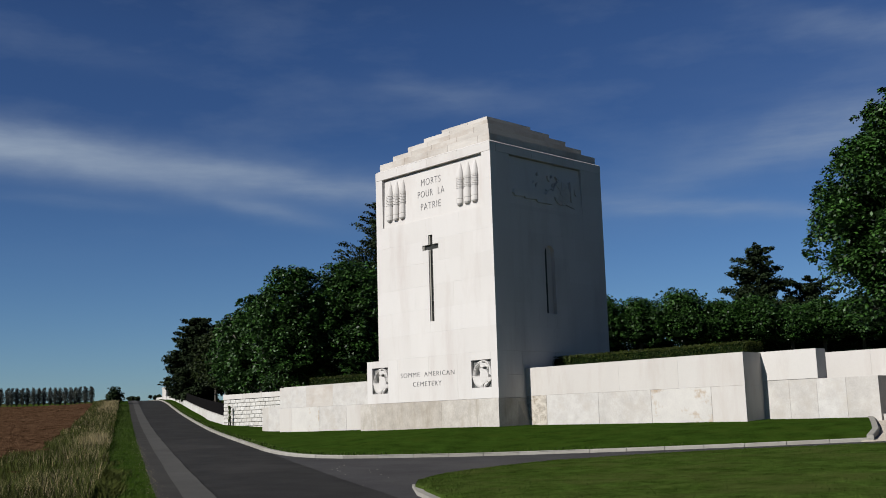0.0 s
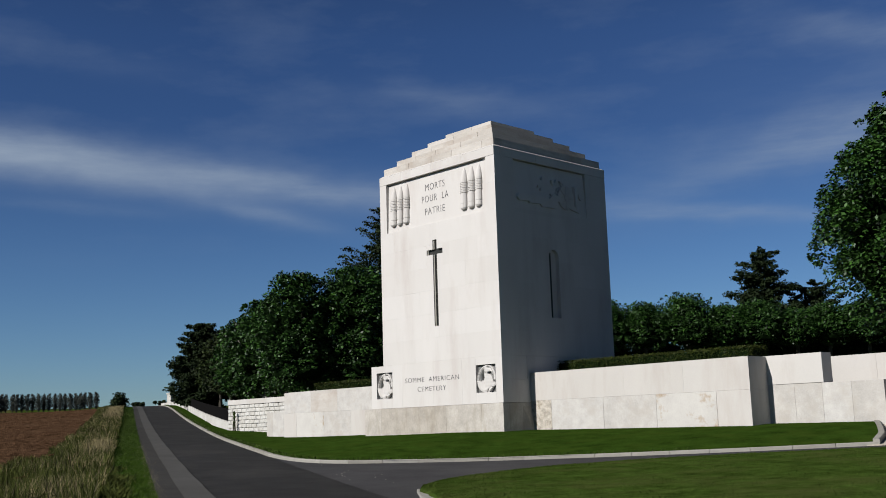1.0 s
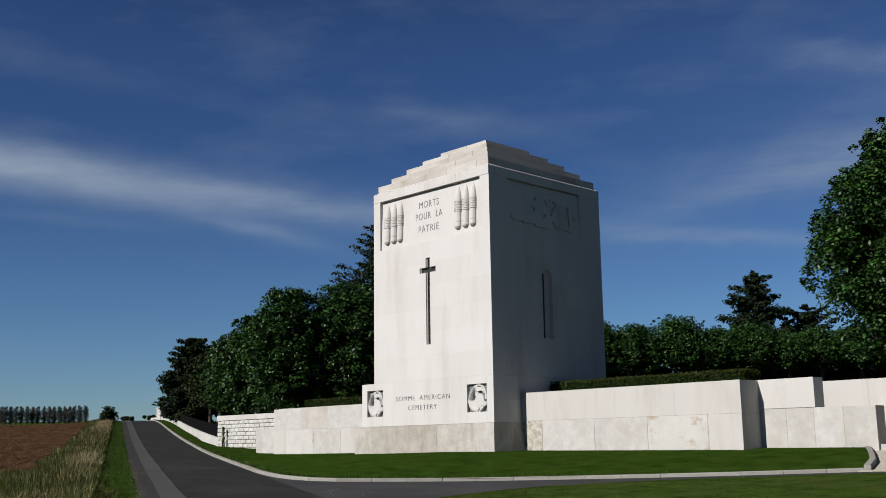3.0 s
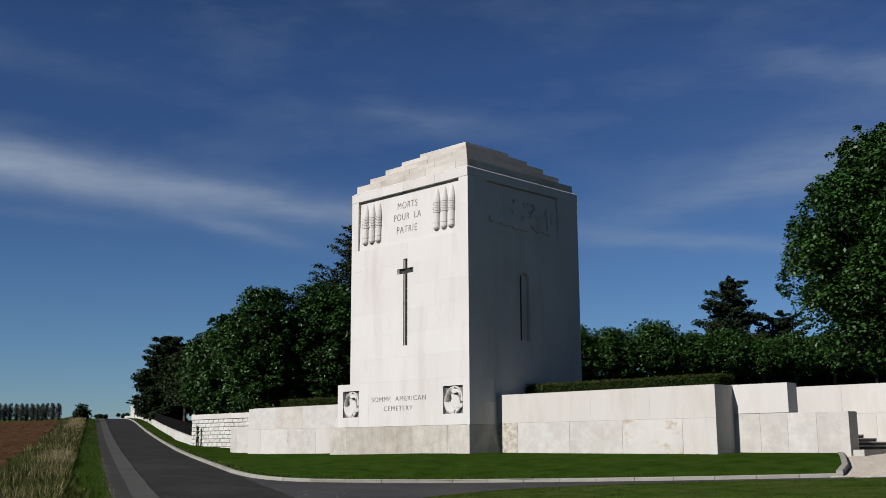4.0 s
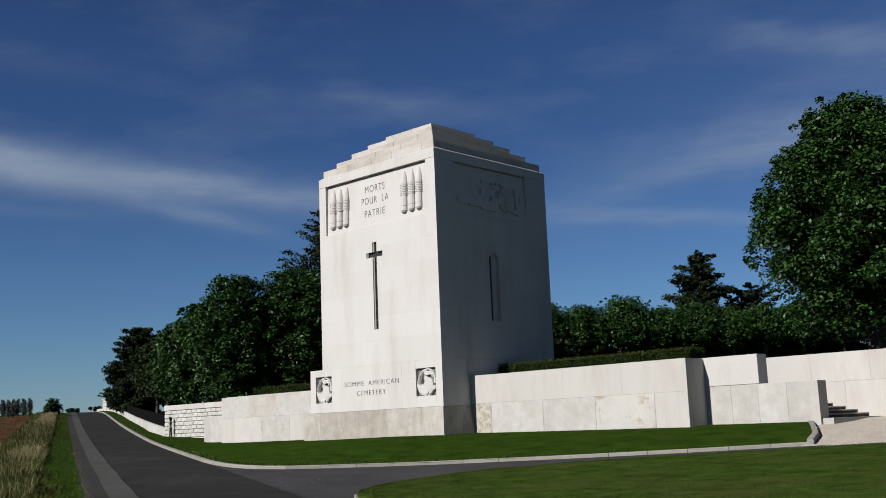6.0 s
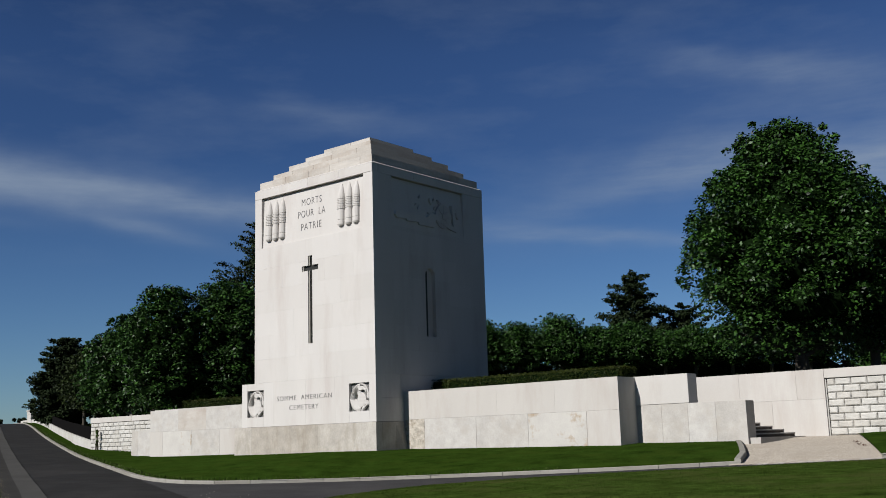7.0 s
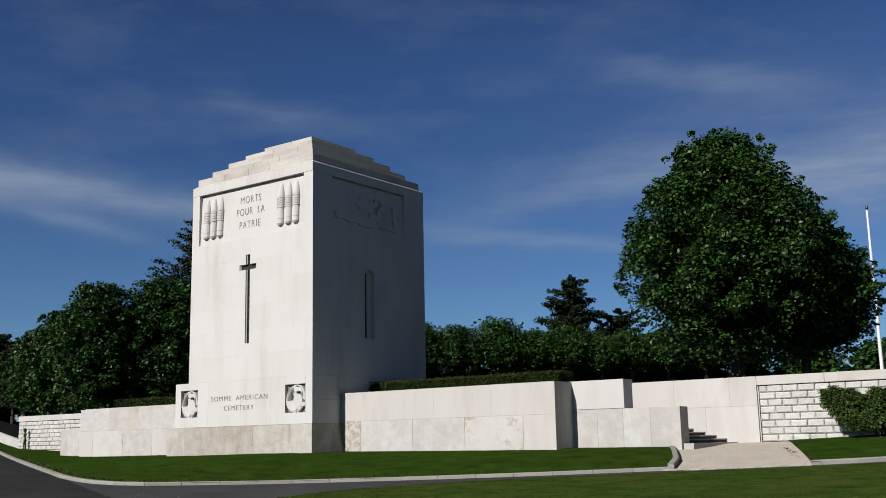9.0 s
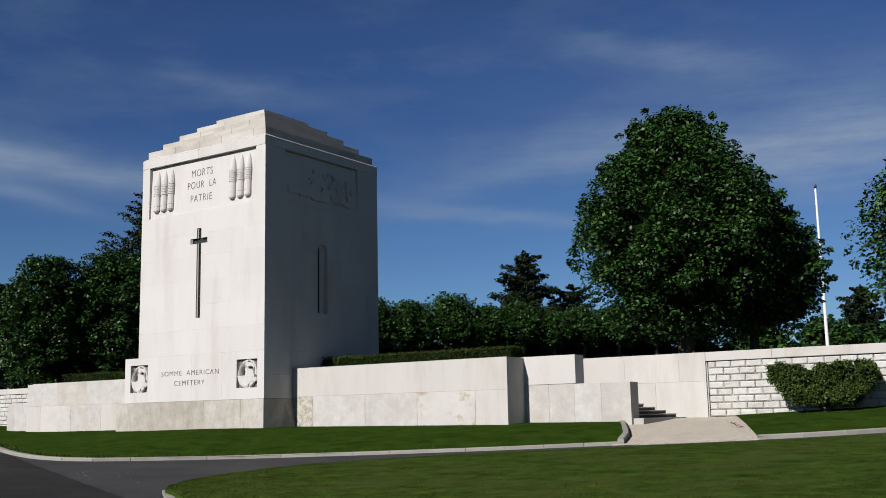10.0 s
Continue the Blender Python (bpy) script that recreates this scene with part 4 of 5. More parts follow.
def road_wall():
    """The low wall along the road, with a dark railing, two gate piers at its far end."""
    w = tagged(new("wall_7"), "low white limestone wall along the road", "wall", kind="structure")
    start, stop = 26.2, 150.0
    taus = list(np.arange(start, stop, 1.6))
    for a, b in zip(taus, taus[1:]):
        p, q = np.array(along(a, -7.1)), np.array(along(b - 0.01, -7.1))
        r = np.array((0.4472, 0.8944)) * 0.35
        z0, z1 = height(*p), height(*q)
        vs = [(*p, z0 - 0.4), (*q, z1 - 0.4), (*(q + r), z1 - 0.4), (*(p + r), z0 - 0.4), (*p, z0 + 0.50), (*q, z1 + 0.50), (*(q + r), z1 + 0.50), (*(p + r), z0 + 0.50)]
        from_arrays("stone_block", vs, [(3, 2, 1, 0), (4, 5, 6, 7), (0, 1, 5, 4), (1, 2, 6, 5), (2, 3, 7, 6), (3, 0, 4, 7)], RUST, w)
    f = thing("railing", (*along(start, -6.9), height(*along(start, -6.9))), "dark metal railing on the low roadside wall", "railing")
    o = Vector(f.location)
    for a in np.arange(start + 0.5, 110, 3.0):
        p, q = along(a, -6.92), along(a + 3.0, -6.92)
        bm = bmesh.new()
        for zz in (0.62, 1.18):
            A, B = Vector((*p, height(*p) + zz)) - o, Vector((*q, height(*q) + zz)) - o
            vs = [bm.verts.new(v) for v in (A + Vector((0, 0, -0.02)), B + Vector((0, 0, -0.02)), B + Vector((0, 0, 0.02)), A + Vector((0, 0, 0.02)), A + Vector((0.03, 0.04, -0.02)), B + Vector((0.03, 0.04, -0.02)), B + Vector((0.03, 0.04, 0.02)), A + Vector((0.03, 0.04, 0.02)))]
            for g in ((0, 1, 2, 3), (7, 6, 5, 4), (3, 2, 6, 7), (0, 4, 5, 1)):
                bm.faces.new([vs[i] for i in g])
        for k in range(20):
            u = k / 20
            x, y = p[0] + (q[0] - p[0]) * u, p[1] + (q[1] - p[1]) * u
            z = height(x, y)
            add_box(bm, (x - 0.012 - o.x, y - 0.012 - o.y, z + 0.48 - o.z), (x + 0.012 - o.x, y + 0.012 - o.y, z + 1.22 - o.z))
        part("railing_panel", bm, PAINT, f)
    for tau in (108.0, 112.5):
        x, y = along(tau, -7.0)
        z = height(x, y)
        g = thing("gate_pier", (x, y, z), "square pale stone gate pier by the road", "pier", "gate piers")
        bm = bmesh.new()
        add_box(bm, (-0.35, -0.35, -0.3), (0.35, 0.35, 1.55), 0.02)
        part("shaft", bm, WALLSTONE, g)
        bm = bmesh.new()
        add_box(bm, (-0.43, -0.43, 1.55), (0.43, 0.43, 1.72), 0.03)
        part("cap", bm, WALLSTONE, g)


road_wall()


# ---- foliage ----
def leaf_cloud(name, centres, radii, count, size, mat, seed, parent=None, core=LEAFCORE, squash=0.8, shell=0.55, droop=0.3, up=0.0):
    """Many small leaves through lumpy clumps, a share up of them on the upper side; each leaf is a folded pair of triangles."""
    rng = np.random.default_rng(seed)
    C, R = np.array(centres, float), np.array(radii, float)
    w = R ** 1.7 / (R ** 1.7).sum()
    pick = rng.choice(len(C), count, p=w)
    d = rng.normal(size=(count, 3))
    d /= np.linalg.norm(d, axis=1)[:, None]
    if up:
        d[:, 2] = np.where(rng.random(count) < up, np.abs(d[:, 2]), d[:, 2])
    rad = R[pick] * (shell + (1.06 - shell) * rng.random(count) ** 0.6)
    P = C[pick] + d * rad[:, None] * np.array([1, 1, squash])
    nrm = d * 0.5 + rng.normal(scale=0.42, size=(count, 3)) + np.array([0, 0, 0.75])
    nrm /= np.linalg.norm(nrm, axis=1)[:, None]
    u = np.cross(nrm, rng.normal(size=(count, 3)))
    u /= np.linalg.norm(u, axis=1)[:, None]
    v = np.cross(nrm, u)
    s = size * rng.uniform(0.6, 1.3, count)[:, None]
    tip = P + u * s - nrm * s * droop
    tail = P - u * s * 0.8
    l, r = P + v * s * 0.55 - nrm * s * 0.15, P - v * s * 0.55 - nrm * s * 0.15
    V = np.stack([tail, l, tip, r], 1).reshape(-1, 3)
    me = bpy.data.meshes.new(name)
    F = np.arange(count)[:, None] * 4
    F = np.concatenate([F + [0, 1, 2], F + [0, 2, 3]], 0)
    me.vertices.add(len(V))
    me.vertices.foreach_set("co", V.ravel())
    me.loops.add(F.size)
    me.loops.foreach_set("vertex_index", F.ravel().astype(np.int32))
    me.polygons.add(len(F))
    me.polygons.foreach_set("loop_start", np.arange(0, F.size, 3, dtype=np.int32))
    me.update(calc_edges=True)
    ob = linked(name, me, mat, parent)
    # near-black spheres in the clumps put the inner shade into colour
    if core:
        bm = bmesh.new()
        for c, q in zip(C, R):
            bmesh.ops.create_icosphere(bm, subdivisions=1, radius=q * (shell + 0.02), matrix=Matrix.Translation(c) @ Matrix.Diagonal((1, 1, squash, 1)))
        part("shade_core", bm, core, ob)
    return ob


def limb(bm, a, b, r0, r1, n=7):
    a, b = Vector(a), Vector(b)
    q = (b - a).to_track_quat("Z", "Y")
    ra = [bm.verts.new(a + q @ Vector((r0 * math.cos(2 * math.pi * i / n), r0 * math.sin(2 * math.pi * i / n), 0))) for i in range(n)]
    rb = [bm.verts.new(b + q @ Vector((r1 * math.cos(2 * math.pi * i / n), r1 * math.sin(2 * math.pi * i / n), 0))) for i in range(n)]
    for i in range(n):
        bm.faces.new((ra[i], ra[(i + 1) % n], rb[(i + 1) % n], rb[i]))
    bm.faces.new(rb)


def lime_tree(at, height_m, width, foot, count, size, seed, label, profile="egg", bark=BARK, group="lime trees", leaf=LEAF):
    """A broad-leaved tree: trunk, limbs and a crown of leaf clumps. foot: height of the crown's underside."""
    tree = thing("tree", at, label, "tree", group)
    rng = random.Random(seed)
    bm = bmesh.new()
    limb(bm, (0, 0, -0.3), (0.05, 0, foot + 0.6), 0.26 * width / 7, 0.20 * width / 7, 9)
    cs, rs = [], []
    H = height_m - foot
    many = 150 if count > 20000 else 90 if count > 12000 else 50
    for k in range(many):
        v = (k + rng.random()) / many
        if profile == "egg":
            prof = math.sin(math.pi * (0.20 + 0.72 * v)) ** 0.75 * (1.0 - 0.30 * max(0.0, v - 0.5))
        else:
            prof = min(1.0, math.sin(math.pi * (0.22 + 0.68 * v)) ** 0.55)
        r = width * rng.uniform(0.085, 0.135) * (1.0 if many > 60 else 1.35)
        q = max(0.0, width / 2 * prof * rng.uniform(0.93, 1.04) - r * 0.8) * math.sqrt(rng.uniform(0.62 if 0.22 < v < 0.88 else 0.0, 1.0))
        a = 2.39996 * k + rng.uniform(-0.4, 0.4)
        z = foot + r * 0.6 + (H - r * 1.4) * v
        cs.append((q * math.cos(a), q * math.sin(a), z))
        rs.append(r)
        if k % 6 == 0 and v < 0.8:
            limb(bm, (0, 0, foot + 0.25 * H * v), cs[-1], 0.09 * width / 7, 0.03, 5)
    # dark balls fill the crown: its depth of shade, given by colour
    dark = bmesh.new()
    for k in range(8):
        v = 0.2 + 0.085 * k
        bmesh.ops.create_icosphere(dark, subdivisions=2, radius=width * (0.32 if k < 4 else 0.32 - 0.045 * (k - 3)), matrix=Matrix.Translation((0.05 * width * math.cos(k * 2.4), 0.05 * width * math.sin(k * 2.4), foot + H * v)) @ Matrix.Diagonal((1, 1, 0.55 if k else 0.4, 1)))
    for k in range(many // 2):
        v = rng.random() ** 0.8
        prof = math.sin(math.pi * (0.20 + 0.72 * v)) ** 0.75 * (1.0 - 0.30 * max(0.0, v - 0.5)) if profile == "egg" else min(1.0, math.sin(math.pi * (0.22 + 0.68 * v)) ** 0.55)
        a, q = rng.uniform(0, 6.283), width / 2 * prof * rng.uniform(0.90, 1.0)
        cs.append((q * math.cos(a), q * math.sin(a), foot + 0.07 * width + (H - 0.15 * width) * v))
        rs.append(width * rng.uniform(0.035, 0.06))
    for k in range(many // 2):
        # single twigs that stand out of the crown
        v = 0.12 + 0.88 * rng.random()
        prof = math.sin(math.pi * (0.20 + 0.72 * v)) ** 0.75 * (1.0 - 0.30 * max(0.0, v - 0.5)) if profile == "egg" else min(1.0, math.sin(math.pi * (0.22 + 0.68 * v)) ** 0.55)
        a, q = rng.uniform(0, 6.283), width / 2 * prof * rng.uniform(1.0, 1.07)
        cs.append((q * math.cos(a), q * math.sin(a), foot + 0.07 * width + (H - 0.10 * width) * v))
        rs.append(width * rng.uniform(0.018, 0.032))
    part("trunk", bm, bark, tree)
    crown = leaf_cloud("crown", cs, rs, count, size, leaf, seed, tree, core=None, shell=0.45, up=0.45)
    part("shade_core", dark, LEAFCORE, crown)
    return tree


def conifer(at, height_m, width, foot, seed, label, flat=0.5, power=0.6, branches=130, lift=0.0, needle=0.15, count=32000):
    tree = thing("conifer", at, label, "tree", "conifers")
    rng = random.Random(seed)
    bm = bmesh.new()
    limb(bm, (0, 0, -0.5), (0.1, 0, height_m * 0.97), 0.30 * width / 6, 0.04, 8)
    cs, rs = [], []
    for k in range(branches):
        v = (k + rng.random()) / branches
        z = foot + (height_m - foot) * v * 0.95
        a = 2.39996 * k + rng.uniform(-0.5, 0.5)
        L = (width / 2 * (1 - v) ** power + 0.25) * rng.uniform(0.5, 1.25)
        up = L * (rng.uniform(-0.05, 0.30) if v > 0.4 else rng.uniform(-0.15, 0.2)) + L * lift
        tip = (L * math.cos(a), L * math.sin(a), z + up)
        limb(bm, (0, 0, z), tip, 0.05, 0.012, 4)
        for m in (0.3, 0.6, 0.85, 1.0):
            cs.append((tip[0] * m, tip[1] * m, z + up * m))
            rs.append(max(0.28, L * (0.34 if m < 0.8 else 0.20)))
    for k in range(5):
        cs.append((0.05, 0, height_m - 0.25 - 0.35 * k))
        rs.append(0.22 + 0.10 * k)
    part("trunk", bm, BARK, tree)
    leaf_cloud("needles", cs, rs, count, needle, NEEDLE, seed, tree, core=None, squash=flat, shell=0.0, droop=0.4)
    return tree


def ground_z(x, y):
    return height(x, y) - 0.1


BIG = "broad dense dark green lime tree behind the white wall"
lime_tree((9.95, 13.4, 0.0), 12.6, 8.6, 3.0, 95000, 0.092, 11, BIG)
lime_tree((11.95, 15.85, 0.0), 9.3, 6.3, 3.15, 52000, 0.092, 12, BIG)
lime_tree((18.2, 27.2, 0.3), 13.2, 9.2, 3.4, 22000, 0.13, 13, BIG)
# row behind the wing beyond the chapel
ROW = "rounded green lime tree in a row behind the wall"
lime_tree((-21.0, 10.3, 0.1), 9.45, 5.4, 1.9, 26000, 0.10, 20, ROW, "box")
lime_tree((-22.6, 7.2, 0.1), 9.1, 4.7, 1.9, 24000, 0.10, 21, ROW, "box")
for k, (tau, top, wide, bark) in enumerate(((30.2, 8.1, 4.7, PALEBARK), (42.0, 7.6, 4.6, BARK), (53.5, 7.4, 4.8, PALEBARK), (63.0, 7.0, 4.8, BARK), (72.0, 6.7, 5.0, PALEBARK), (82.5, 6.4, 5.2, BARK))):
    x, y = along(tau, -4.5)
    lime_tree((x, y, ground_z(x, y)), top, wide, 1.7, 18000 if k < 2 else 10000, 0.105 + 0.008 * k, 22 + k, ROW, "box", bark, leaf=LEAF if k < 2 else DUSKLEAF)
# added dark trees: their colour gives the shade beneath the row
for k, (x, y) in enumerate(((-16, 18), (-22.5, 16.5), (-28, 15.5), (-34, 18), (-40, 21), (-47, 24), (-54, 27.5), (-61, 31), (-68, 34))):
    lime_tree((x, y, ground_z(x, y)), 5.4, 7.5, 0.1, 5000, 0.19, 90 + k, "dark tree added behind the row for the shade under it", "box", group="dark yews", leaf=NEEDLE)
# clipped row behind the wall beside the chapel
for k, (u, tall) in enumerate(((0.098, 7.9), (0.199, 7.6), (0.317, 8.1), (0.422, 7.25), (0.514, 7.5), (0.613, 6.8), (0.70, 7.1), (0.806, 7.25), (0.919, 7.1), (1.032, 7.25))):
    x, y = -19.5 + 17.5 * u, 27.5 + 16.5 * u
    lime_tree((x, y, 0.6), tall, 4.5 if k == 2 else 3.9, 4.2, 12000, 0.088, 40 + k, "rounded dark green tree in a clipped row", "box")
# more added trees, coloured dark for the shade under the clipped crowns
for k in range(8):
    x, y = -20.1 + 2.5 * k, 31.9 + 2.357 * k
    lime_tree((x, y, 0.6), 6.0, 7.6, 0.0, 8000, 0.13, 140 + k, "dark tree added behind the row for the shade under it", "box", group="dark yews", leaf=NEEDLE)
for k in range(9):
    x, y = 2.0 + 4.0 * k, 49.0 + 2.4 * k
    lime_tree((x, y, 1.2), 5.3 + 0.5 * math.sin(k * 1.7), 6.4, 0.0, 5000, 0.22, 60 + k, "low dark green tree in a distant row", "box")
conifer((-32.45, 22.2, ground_z(-32.45, 22.2)), 16.2, 12.6, 2.0, 5, "tall dark spreading cedar behind the chapel", 0.25, 0.72, 150, 0.30, 0.11, 70000)
conifer((-23.49, 59.64, 1.5), 14.4, 8.0, 1.5, 6, "tall dark pine standing above the tree row", 0.62, 0.44, 90, 0.05, 0.14, 70000)
conifer((-20.85, 64.47, 1.5), 11.4, 8.0, 1.5, 7, "smaller dark conifer beside a taller pine", 0.3, 0.5, 60, 0.25)
conifer((-64.5, 25.95, 2.2), 8.9, 5.2, 0.9, 8, "broad dark pine far along the road", 0.6, 0.33, 170, 0.0, 0.15, 60000)
conifer((-72.0, 29.9, 3.0), 6.4, 3.4, 0.8, 9, "broad dark pine far along the road", 0.75, 0.40, 130)
conifer((5.0, 67.7, 1.5), 9.4, 7.4, 0.5, 10, "bluish conifer standing beyond the flagpole", 0.5)



def hedge(a, b, y0, y1, z0, z1, seed, label):
    h = thing("hedge", ((a + b) / 2, (y0 + y1) / 2, z0), label, "hedge", "clipped hedges")
    o = np.array(h.location)
    # dark box within the leaves, coloured as the hedge's inner shade
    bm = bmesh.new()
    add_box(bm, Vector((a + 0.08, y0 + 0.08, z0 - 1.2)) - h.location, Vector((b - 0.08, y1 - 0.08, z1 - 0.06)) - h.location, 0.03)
    part("shade_core", bm, LEAFCORE, h)
    rng = np.random.default_rng(seed)
    V, F = [], []
    for k in range(int(1500 * (b - a))):
        face = rng.random()
        x = rng.uniform(a, b)
        p = np.array((x, y0 + rng.normal(0, 0.02), rng.uniform(z0, z1))) if face < 0.45 else np.array((x, rng.uniform(y0, y1), z1 + rng.normal(0, 0.015))) if face < 0.85 else np.array((b + rng.normal(0, 0.02), rng.uniform(y0, y1), rng.uniform(z0, z1)))
        d, e = rng.normal(size=3) * 0.022, rng.normal(size=3) * 0.02
        i = len(V)
        V += [p - o - d, p - o + e, p - o + d]
        F.append((i, i + 1, i + 2))
    from_arrays("leaves", V, F, HEDGE, h)


hedge(-0.1, 8.0, 3.0, 4.1, 1.7, 2.46, 1, "low clipped green hedge along the top of the wing wall")
hedge(-15.2, -7.5, 3.0, 4.1, 1.7, 2.42, 2, "low clipped green hedge along the top of the wing wall")


def shrub(at, rx, ry, tall, seed, label, count=6000, fat=1.0):
    s = thing("shrub", at, label, "shrub")
    rng = random.Random(seed)
    cs, rs = [], []
    for k in range(520 if rx > 1 else 34):
        v = rng.random()
        w = 0.50 + 0.50 * min(1.0, v * 1.6)
        u = rng.uniform(-1, 1)
        q = math.sqrt(rng.random()) * rng.choice((-1, 1))
        dip = 0.26 * math.exp(-((u + 0.22) / 0.17) ** 2) if rx > 1 else 0
        cs.append((rx * w * u * 0.88, ry * q * 0.8, 0.2 + (tall - 0.42 - dip) * v))
        rs.append(rng.uniform(0.09, 0.16) * fat)
    leaf_cloud("leaves", cs, rs, count, 0.033, SHRUB, seed, s, core=LEAFCORE, squash=0.9, shell=0.62)
    bm = bmesh.new()
    for k in range(9):
        limb(bm, (0.08 * math.cos(k), 0.08 * math.sin(k), -0.1), (rx * 0.5 * math.cos(k * 0.7), ry * 0.4 * math.sin(k * 0.7), tall * 0.6), 0.02, 0.008, 5)
    part("stem", bm, BARK, s)


shrub((17.5, 4.5, 0.22), 1.72, 0.5, 1.52, 3, "clipped green shrub, wide at the top, before the rusticated wall", 60000)
shrub((-25.6, 5.1, 0.40), 0.02, 0.02, 1.2, 4, "narrow dark plant against the rusticated wall", 1400, 0.5)


def flagpole():
    x, y = 10.43, 33.7
    p = thing("flagpole", (x, y, 0.8), "tall bare white flagpole behind the wall", "flagpole")
    bm = bmesh.new()
    revolve(bm, [(0.14, 0.0), (0.14, 0.3), (0.11, 0.32), (0.06, 11.8)], 12)
    part("pole", bm, WHITE, p)
    bm = bmesh.new()
    revolve(bm, [(0.02, 11.78), (0.07, 11.84), (0.09, 11.92), (0.07, 12.0), (0.01, 12.05)], 10)
    part("finial", bm, BRONZE, p, "dark ball finial")


flagpole()


# ---- distance: poplars and bushes on the skyline ----
def poplars():
    first = thing("poplar", (0, 0, 0), "slender far poplar in a row beyond the field", "tree", "far poplars")
    bm = bmesh.new()
    limb(bm, (0, 0, -0.5), (0, 0, 7.8), 0.18, 0.05, 5)
    part("trunk", bm, BARK, first)
    cs = [(0.25 * math.sin(k * 2.2), 0.25 * math.cos(k * 2.2), 1.3 + 0.86 * k) for k in range(9)]
    rs = [1.0, 1.4, 1.6, 1.65, 1.6, 1.5, 1.35, 1.1, 0.8]
    leaf_cloud("crown", cs, rs, 1200, 0.34, FARLEAF, 3, first, core=None, squash=0.9, shell=0.2)
    rng = random.Random(8)
    for k in range(42):
        yaw = radians(64.98 + 0.25 * k + rng.uniform(-0.04, 0.04))
        d = 545 + rng.uniform(-6, 6)
        x, y = 25.5 - d * math.sin(yaw), -26.8 + d * math.cos(yaw)
        m = pose(x, y, height(x, y) + 0.2, 0, 0, rng.uniform(0, 360))
        if k == 0:
            first.matrix_basis = m
        else:
            copy_thing(first, m)


poplars()


def far_bush(tau, n, r, tall, seed, dry=False):
    x, y = along(tau, n)
    b = thing("bush", (x, y, height(x, y)), "dark rounded bush at the crest of the road", "bush", "roadside bushes")
    rng = random.Random(seed)
    cs = [(rng.uniform(-r, r), rng.uniform(-r, r) * 0.6, rng.uniform(0.25, 0.8) * tall) for _ in range(12)]
    leaf_cloud("leaves", cs, [tall * 0.36] * 12, 1600, 0.16, NEEDLE, seed, b, core=LEAFCORE, shell=0.4)
    bm = bmesh.new()
    for k in range(6):
        limb(bm, (0.1 * k - 0.3, 0, -0.1), (r * 0.5 * math.cos(k), r * 0.3 * math.sin(k), tall * 0.6), 0.04, 0.01, 5)
    part("stem", bm, BARK, b)


far_bush(76, -13.35, 0.72, 1.75, 1)
far_bush(128, -11.2, 0.9, 0.8, 2)
far_bush(150, -7.0, 1.6, 1.0, 3)
grass_stuff()


# ---- kerb stones ----
def path_level(x, y):
    v = min(1.0, max(0.0, (3.0 - y) / 5.0))
    return (1 - v) * -0.08 + v * (height(x, y) + 0.016)


def kerbs(pts, label, group, level=height):
    k = tagged(new(group), label, "kerb", kind="structure")
    line = even_line(smooth_line(pts, 0.5), max(3, int(sum(np.linalg.norm(np.subtract(a, b)) for a, b in zip(pts, pts[1:])) / 1.0)))
    for i, (p, q) in enumerate(zip(line, line[1:])):
        d = (q - p) / np.linalg.norm(q - p)
        r = np.array((-d[1], d[0])) * 0.16
        p, q = p + d * 0.006, q - d * 0.006
        zs = [level(*p), level(*q)]
        ring = []
        for lift, inset in ((-0.15, 0.0), (0.10, 0.0), (0.125, 0.022)):
            ring += [(*(p + r * (inset / 0.16)), zs[0] + lift), (*(q + r * (inset / 0.16)), zs[1] + lift), (*(q + r), zs[1] + lift), (*(p + r), zs[0] + lift)]
        fs = [(3, 2, 1, 0), (8, 9, 10, 11)] + [(4 * l + j, 4 * l + (j + 1) % 4, 4 * l + 4 + (j + 1) % 4, 4 * l + 4 + j) for l in (0, 1) for j in range(4)]
        from_arrays("kerb_stone", ring, fs, KERB, k)


kerbs(KERB_PTS, "pale stone kerb edging the chapel lawn", "kerb_1", lambda x, y: height(x, y) - 0.025)
kerbs([(14.08, -1.76), (14.16, -1.62), (14.06, -1.34), (13.0, 0.9), (12.02, 2.86)], "pale stone kerb at the corner of the path", "kerb_2", path_level)
def edge_level(x, y):
    v = min(1.0, max(0.0, (5.4 - y) / 6.0))
    return (1 - v) * 0.0 + v * (height(x, y) - 0.06)


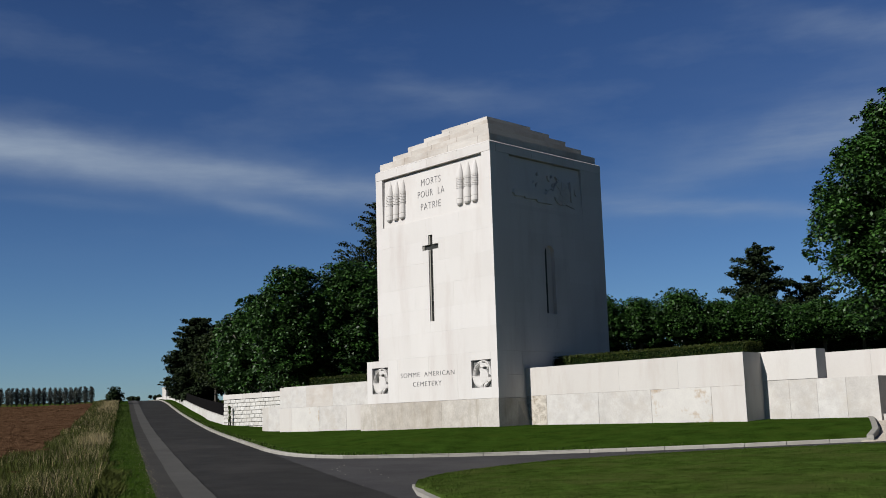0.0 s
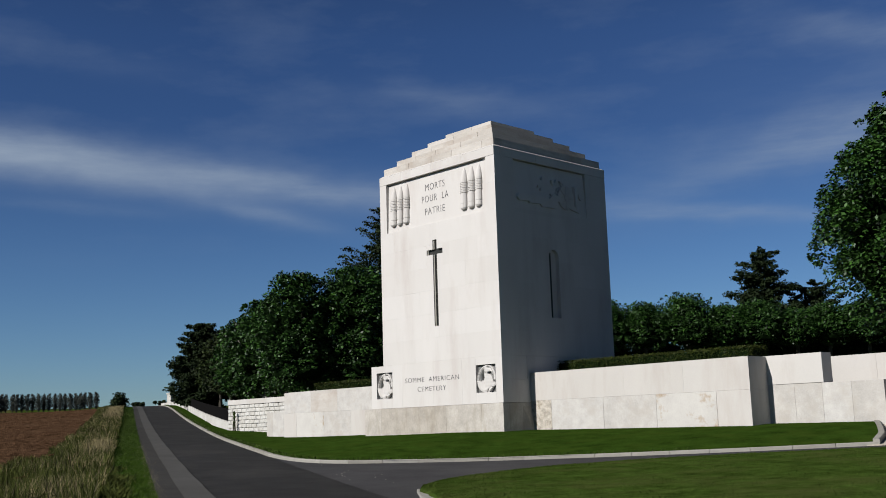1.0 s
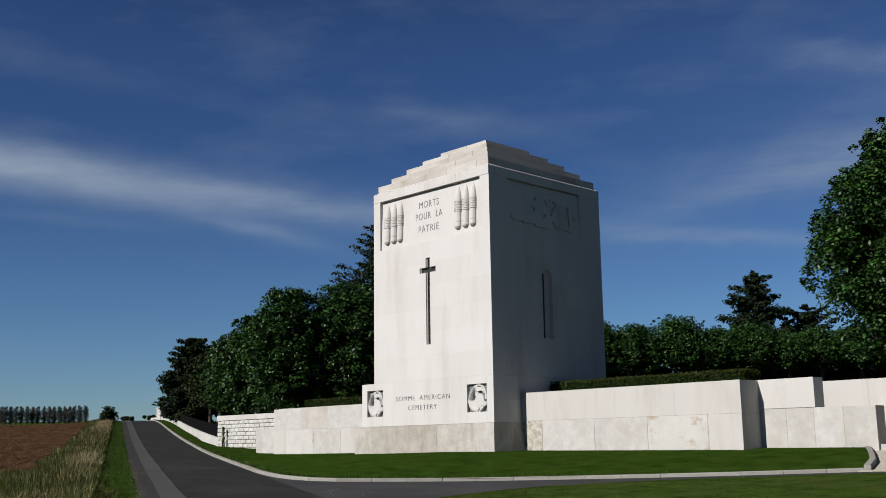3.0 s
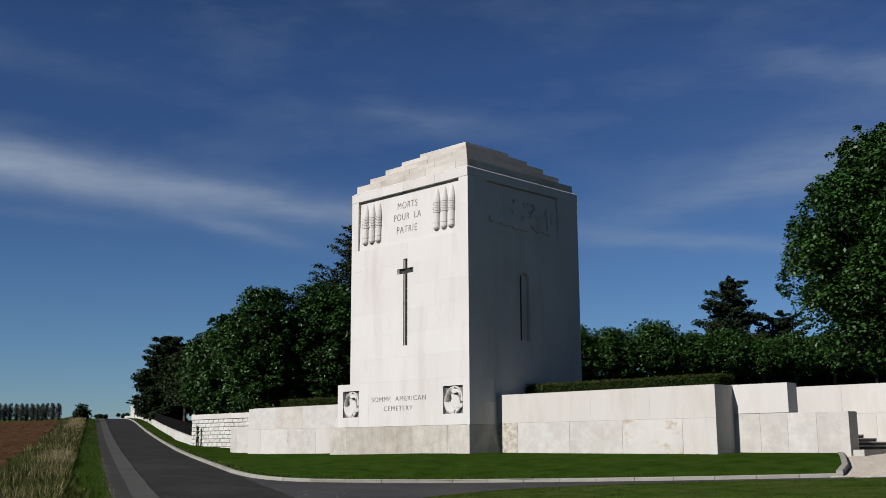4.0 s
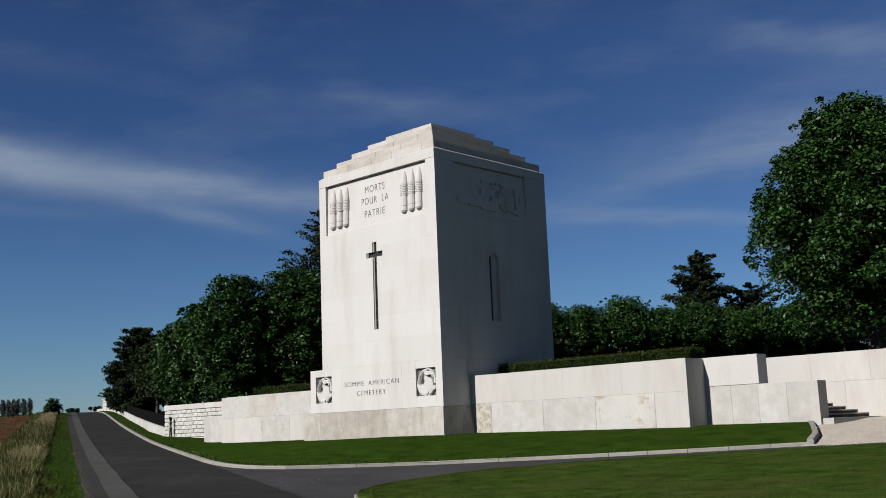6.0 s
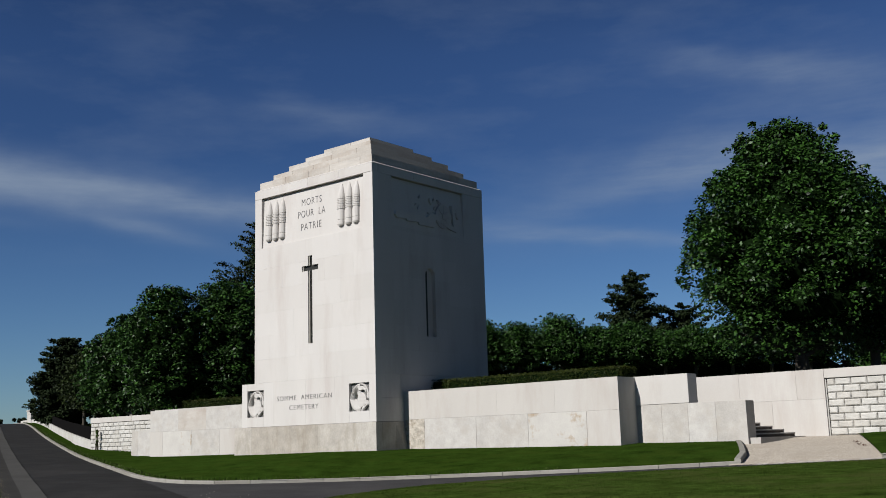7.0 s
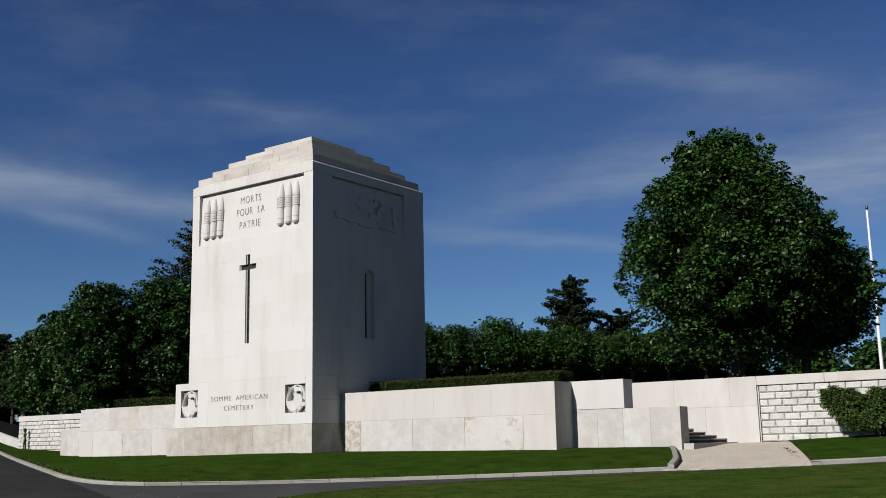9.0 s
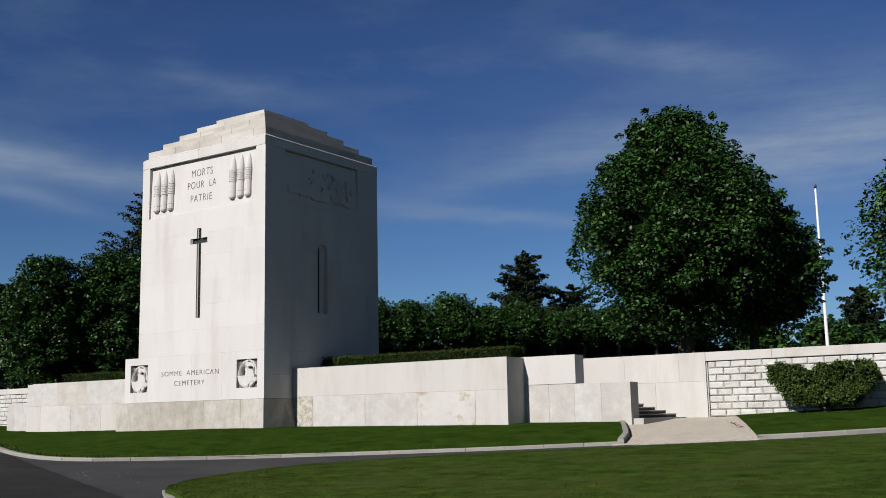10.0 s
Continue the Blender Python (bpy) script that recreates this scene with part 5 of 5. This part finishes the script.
kerbs([(17.15, -0.5), (15.8, 2.8), (14.65, 5.2)][::-1], "pale stone edging beside the gravel", "kerb_5", edge_level)
kerbs([(17.1, -0.52), (17.4, -0.35), (18.5, 0.35), (19.8, 1.5), (24, 5.0), (32, 11.0)], "pale stone kerb edging the side lawn", "kerb_3")
def sett_edge():
    k = tagged(new("kerb_6"), "double row of small pale setts edging the gravel forecourt", "kerb", kind="structure")
    rng = random.Random(6)
    for row in (0, 1):
        for p in even_line([(14.45, -1.84 + 0.13 * row), (15.6, -1.33 + 0.13 * row), (17.05, -0.64 + 0.13 * row)], 23):
            z, w = height(*p) + 0.03 + rng.uniform(-0.006, 0.006), 0.054
            c, n = math.cos(0.42 + rng.uniform(-0.08, 0.08)), math.sin(0.42 + rng.uniform(-0.08, 0.08))
            sq = [(p[0] + u * c - v * n, p[1] + u * n + v * c) for u, v in ((-w, -w), (w, -w), (w, w), (-w, w))]
            ins = [(p[0] + (a - p[0]) * 0.75, p[1] + (b - p[1]) * 0.75) for a, b in sq]
            vs = [(*q, z - 0.1) for q in sq] + [(*q, z - 0.012) for q in sq] + [(*q, z) for q in ins]
            fs = [(8, 9, 10, 11)] + [(4 * l + j, 4 * l + (j + 1) % 4, 4 * l + 4 + (j + 1) % 4, 4 * l + 4 + j) for l in (0, 1) for j in range(4)]
            from_arrays("sett", vs, fs, SETT, k)


sett_edge()
kerbs([(14.5, -16.1), (12.2, -14.6), (11.0, -13.9), (10.6, -13.4)], "pale stone kerb at the tip of the grass island", "kerb_4", lambda x, y: height(x, y) - 0.05)


# ---- litter: loose chippings at the road junction, dead leaves on the gravel ----
def scatter(name, count, spot, size, mat, label, category, level, seed):
    """Small pyramids of stone or curled leaf; spot(rng) gives the place of each."""
    rng = np.random.default_rng(seed)
    V, F = [], []
    for _ in range(count):
        x, y = spot(rng)
        r, a = size * rng.uniform(0.4, 1.2), rng.uniform(0, 6.283)
        z = level(x, y)
        i = len(V)
        V += [(x + r * math.cos(a + g), y + r * math.sin(a + g), z) for g in (0, 1.7, 3.0, 4.6)] + [(x, y, z + r * 0.7)]
        F += [(i + j, i + (j + 1) % 4, i + 4) for j in range(4)]
    tagged(from_arrays(name, V, F, mat), label, category, kind="stuff")


scatter("chippings", 16, lambda g: along(g.normal(-10.5, 2.2), g.normal(-7.5, 0.4)), 0.022, KERB, "loose pale chippings where the two roads meet", "gravel", lambda x, y: height(x, y) + 0.012, 2)
scatter("edge_gravel", 900, lambda g: along(-19 + 32 * g.random() ** 1.4, g.normal(-12.03, 0.09)), 0.010, EDGESTONE, "tan grit along the crumbling road edge", "gravel", lambda x, y: height(x, y) + 0.036, 3)
scatter("dead_leaves", 14, lambda g: (lambda u: (15.55 + 0.75 * u + g.normal(0, 0.06), 2.2 - 1.7 * u + g.normal(0, 0.06)))(g.random()), 0.04, LITTER, "dark dead leaves on the edge of the gravel", "leaves", lambda x, y: path_level(x, y) + 0.05, 4)
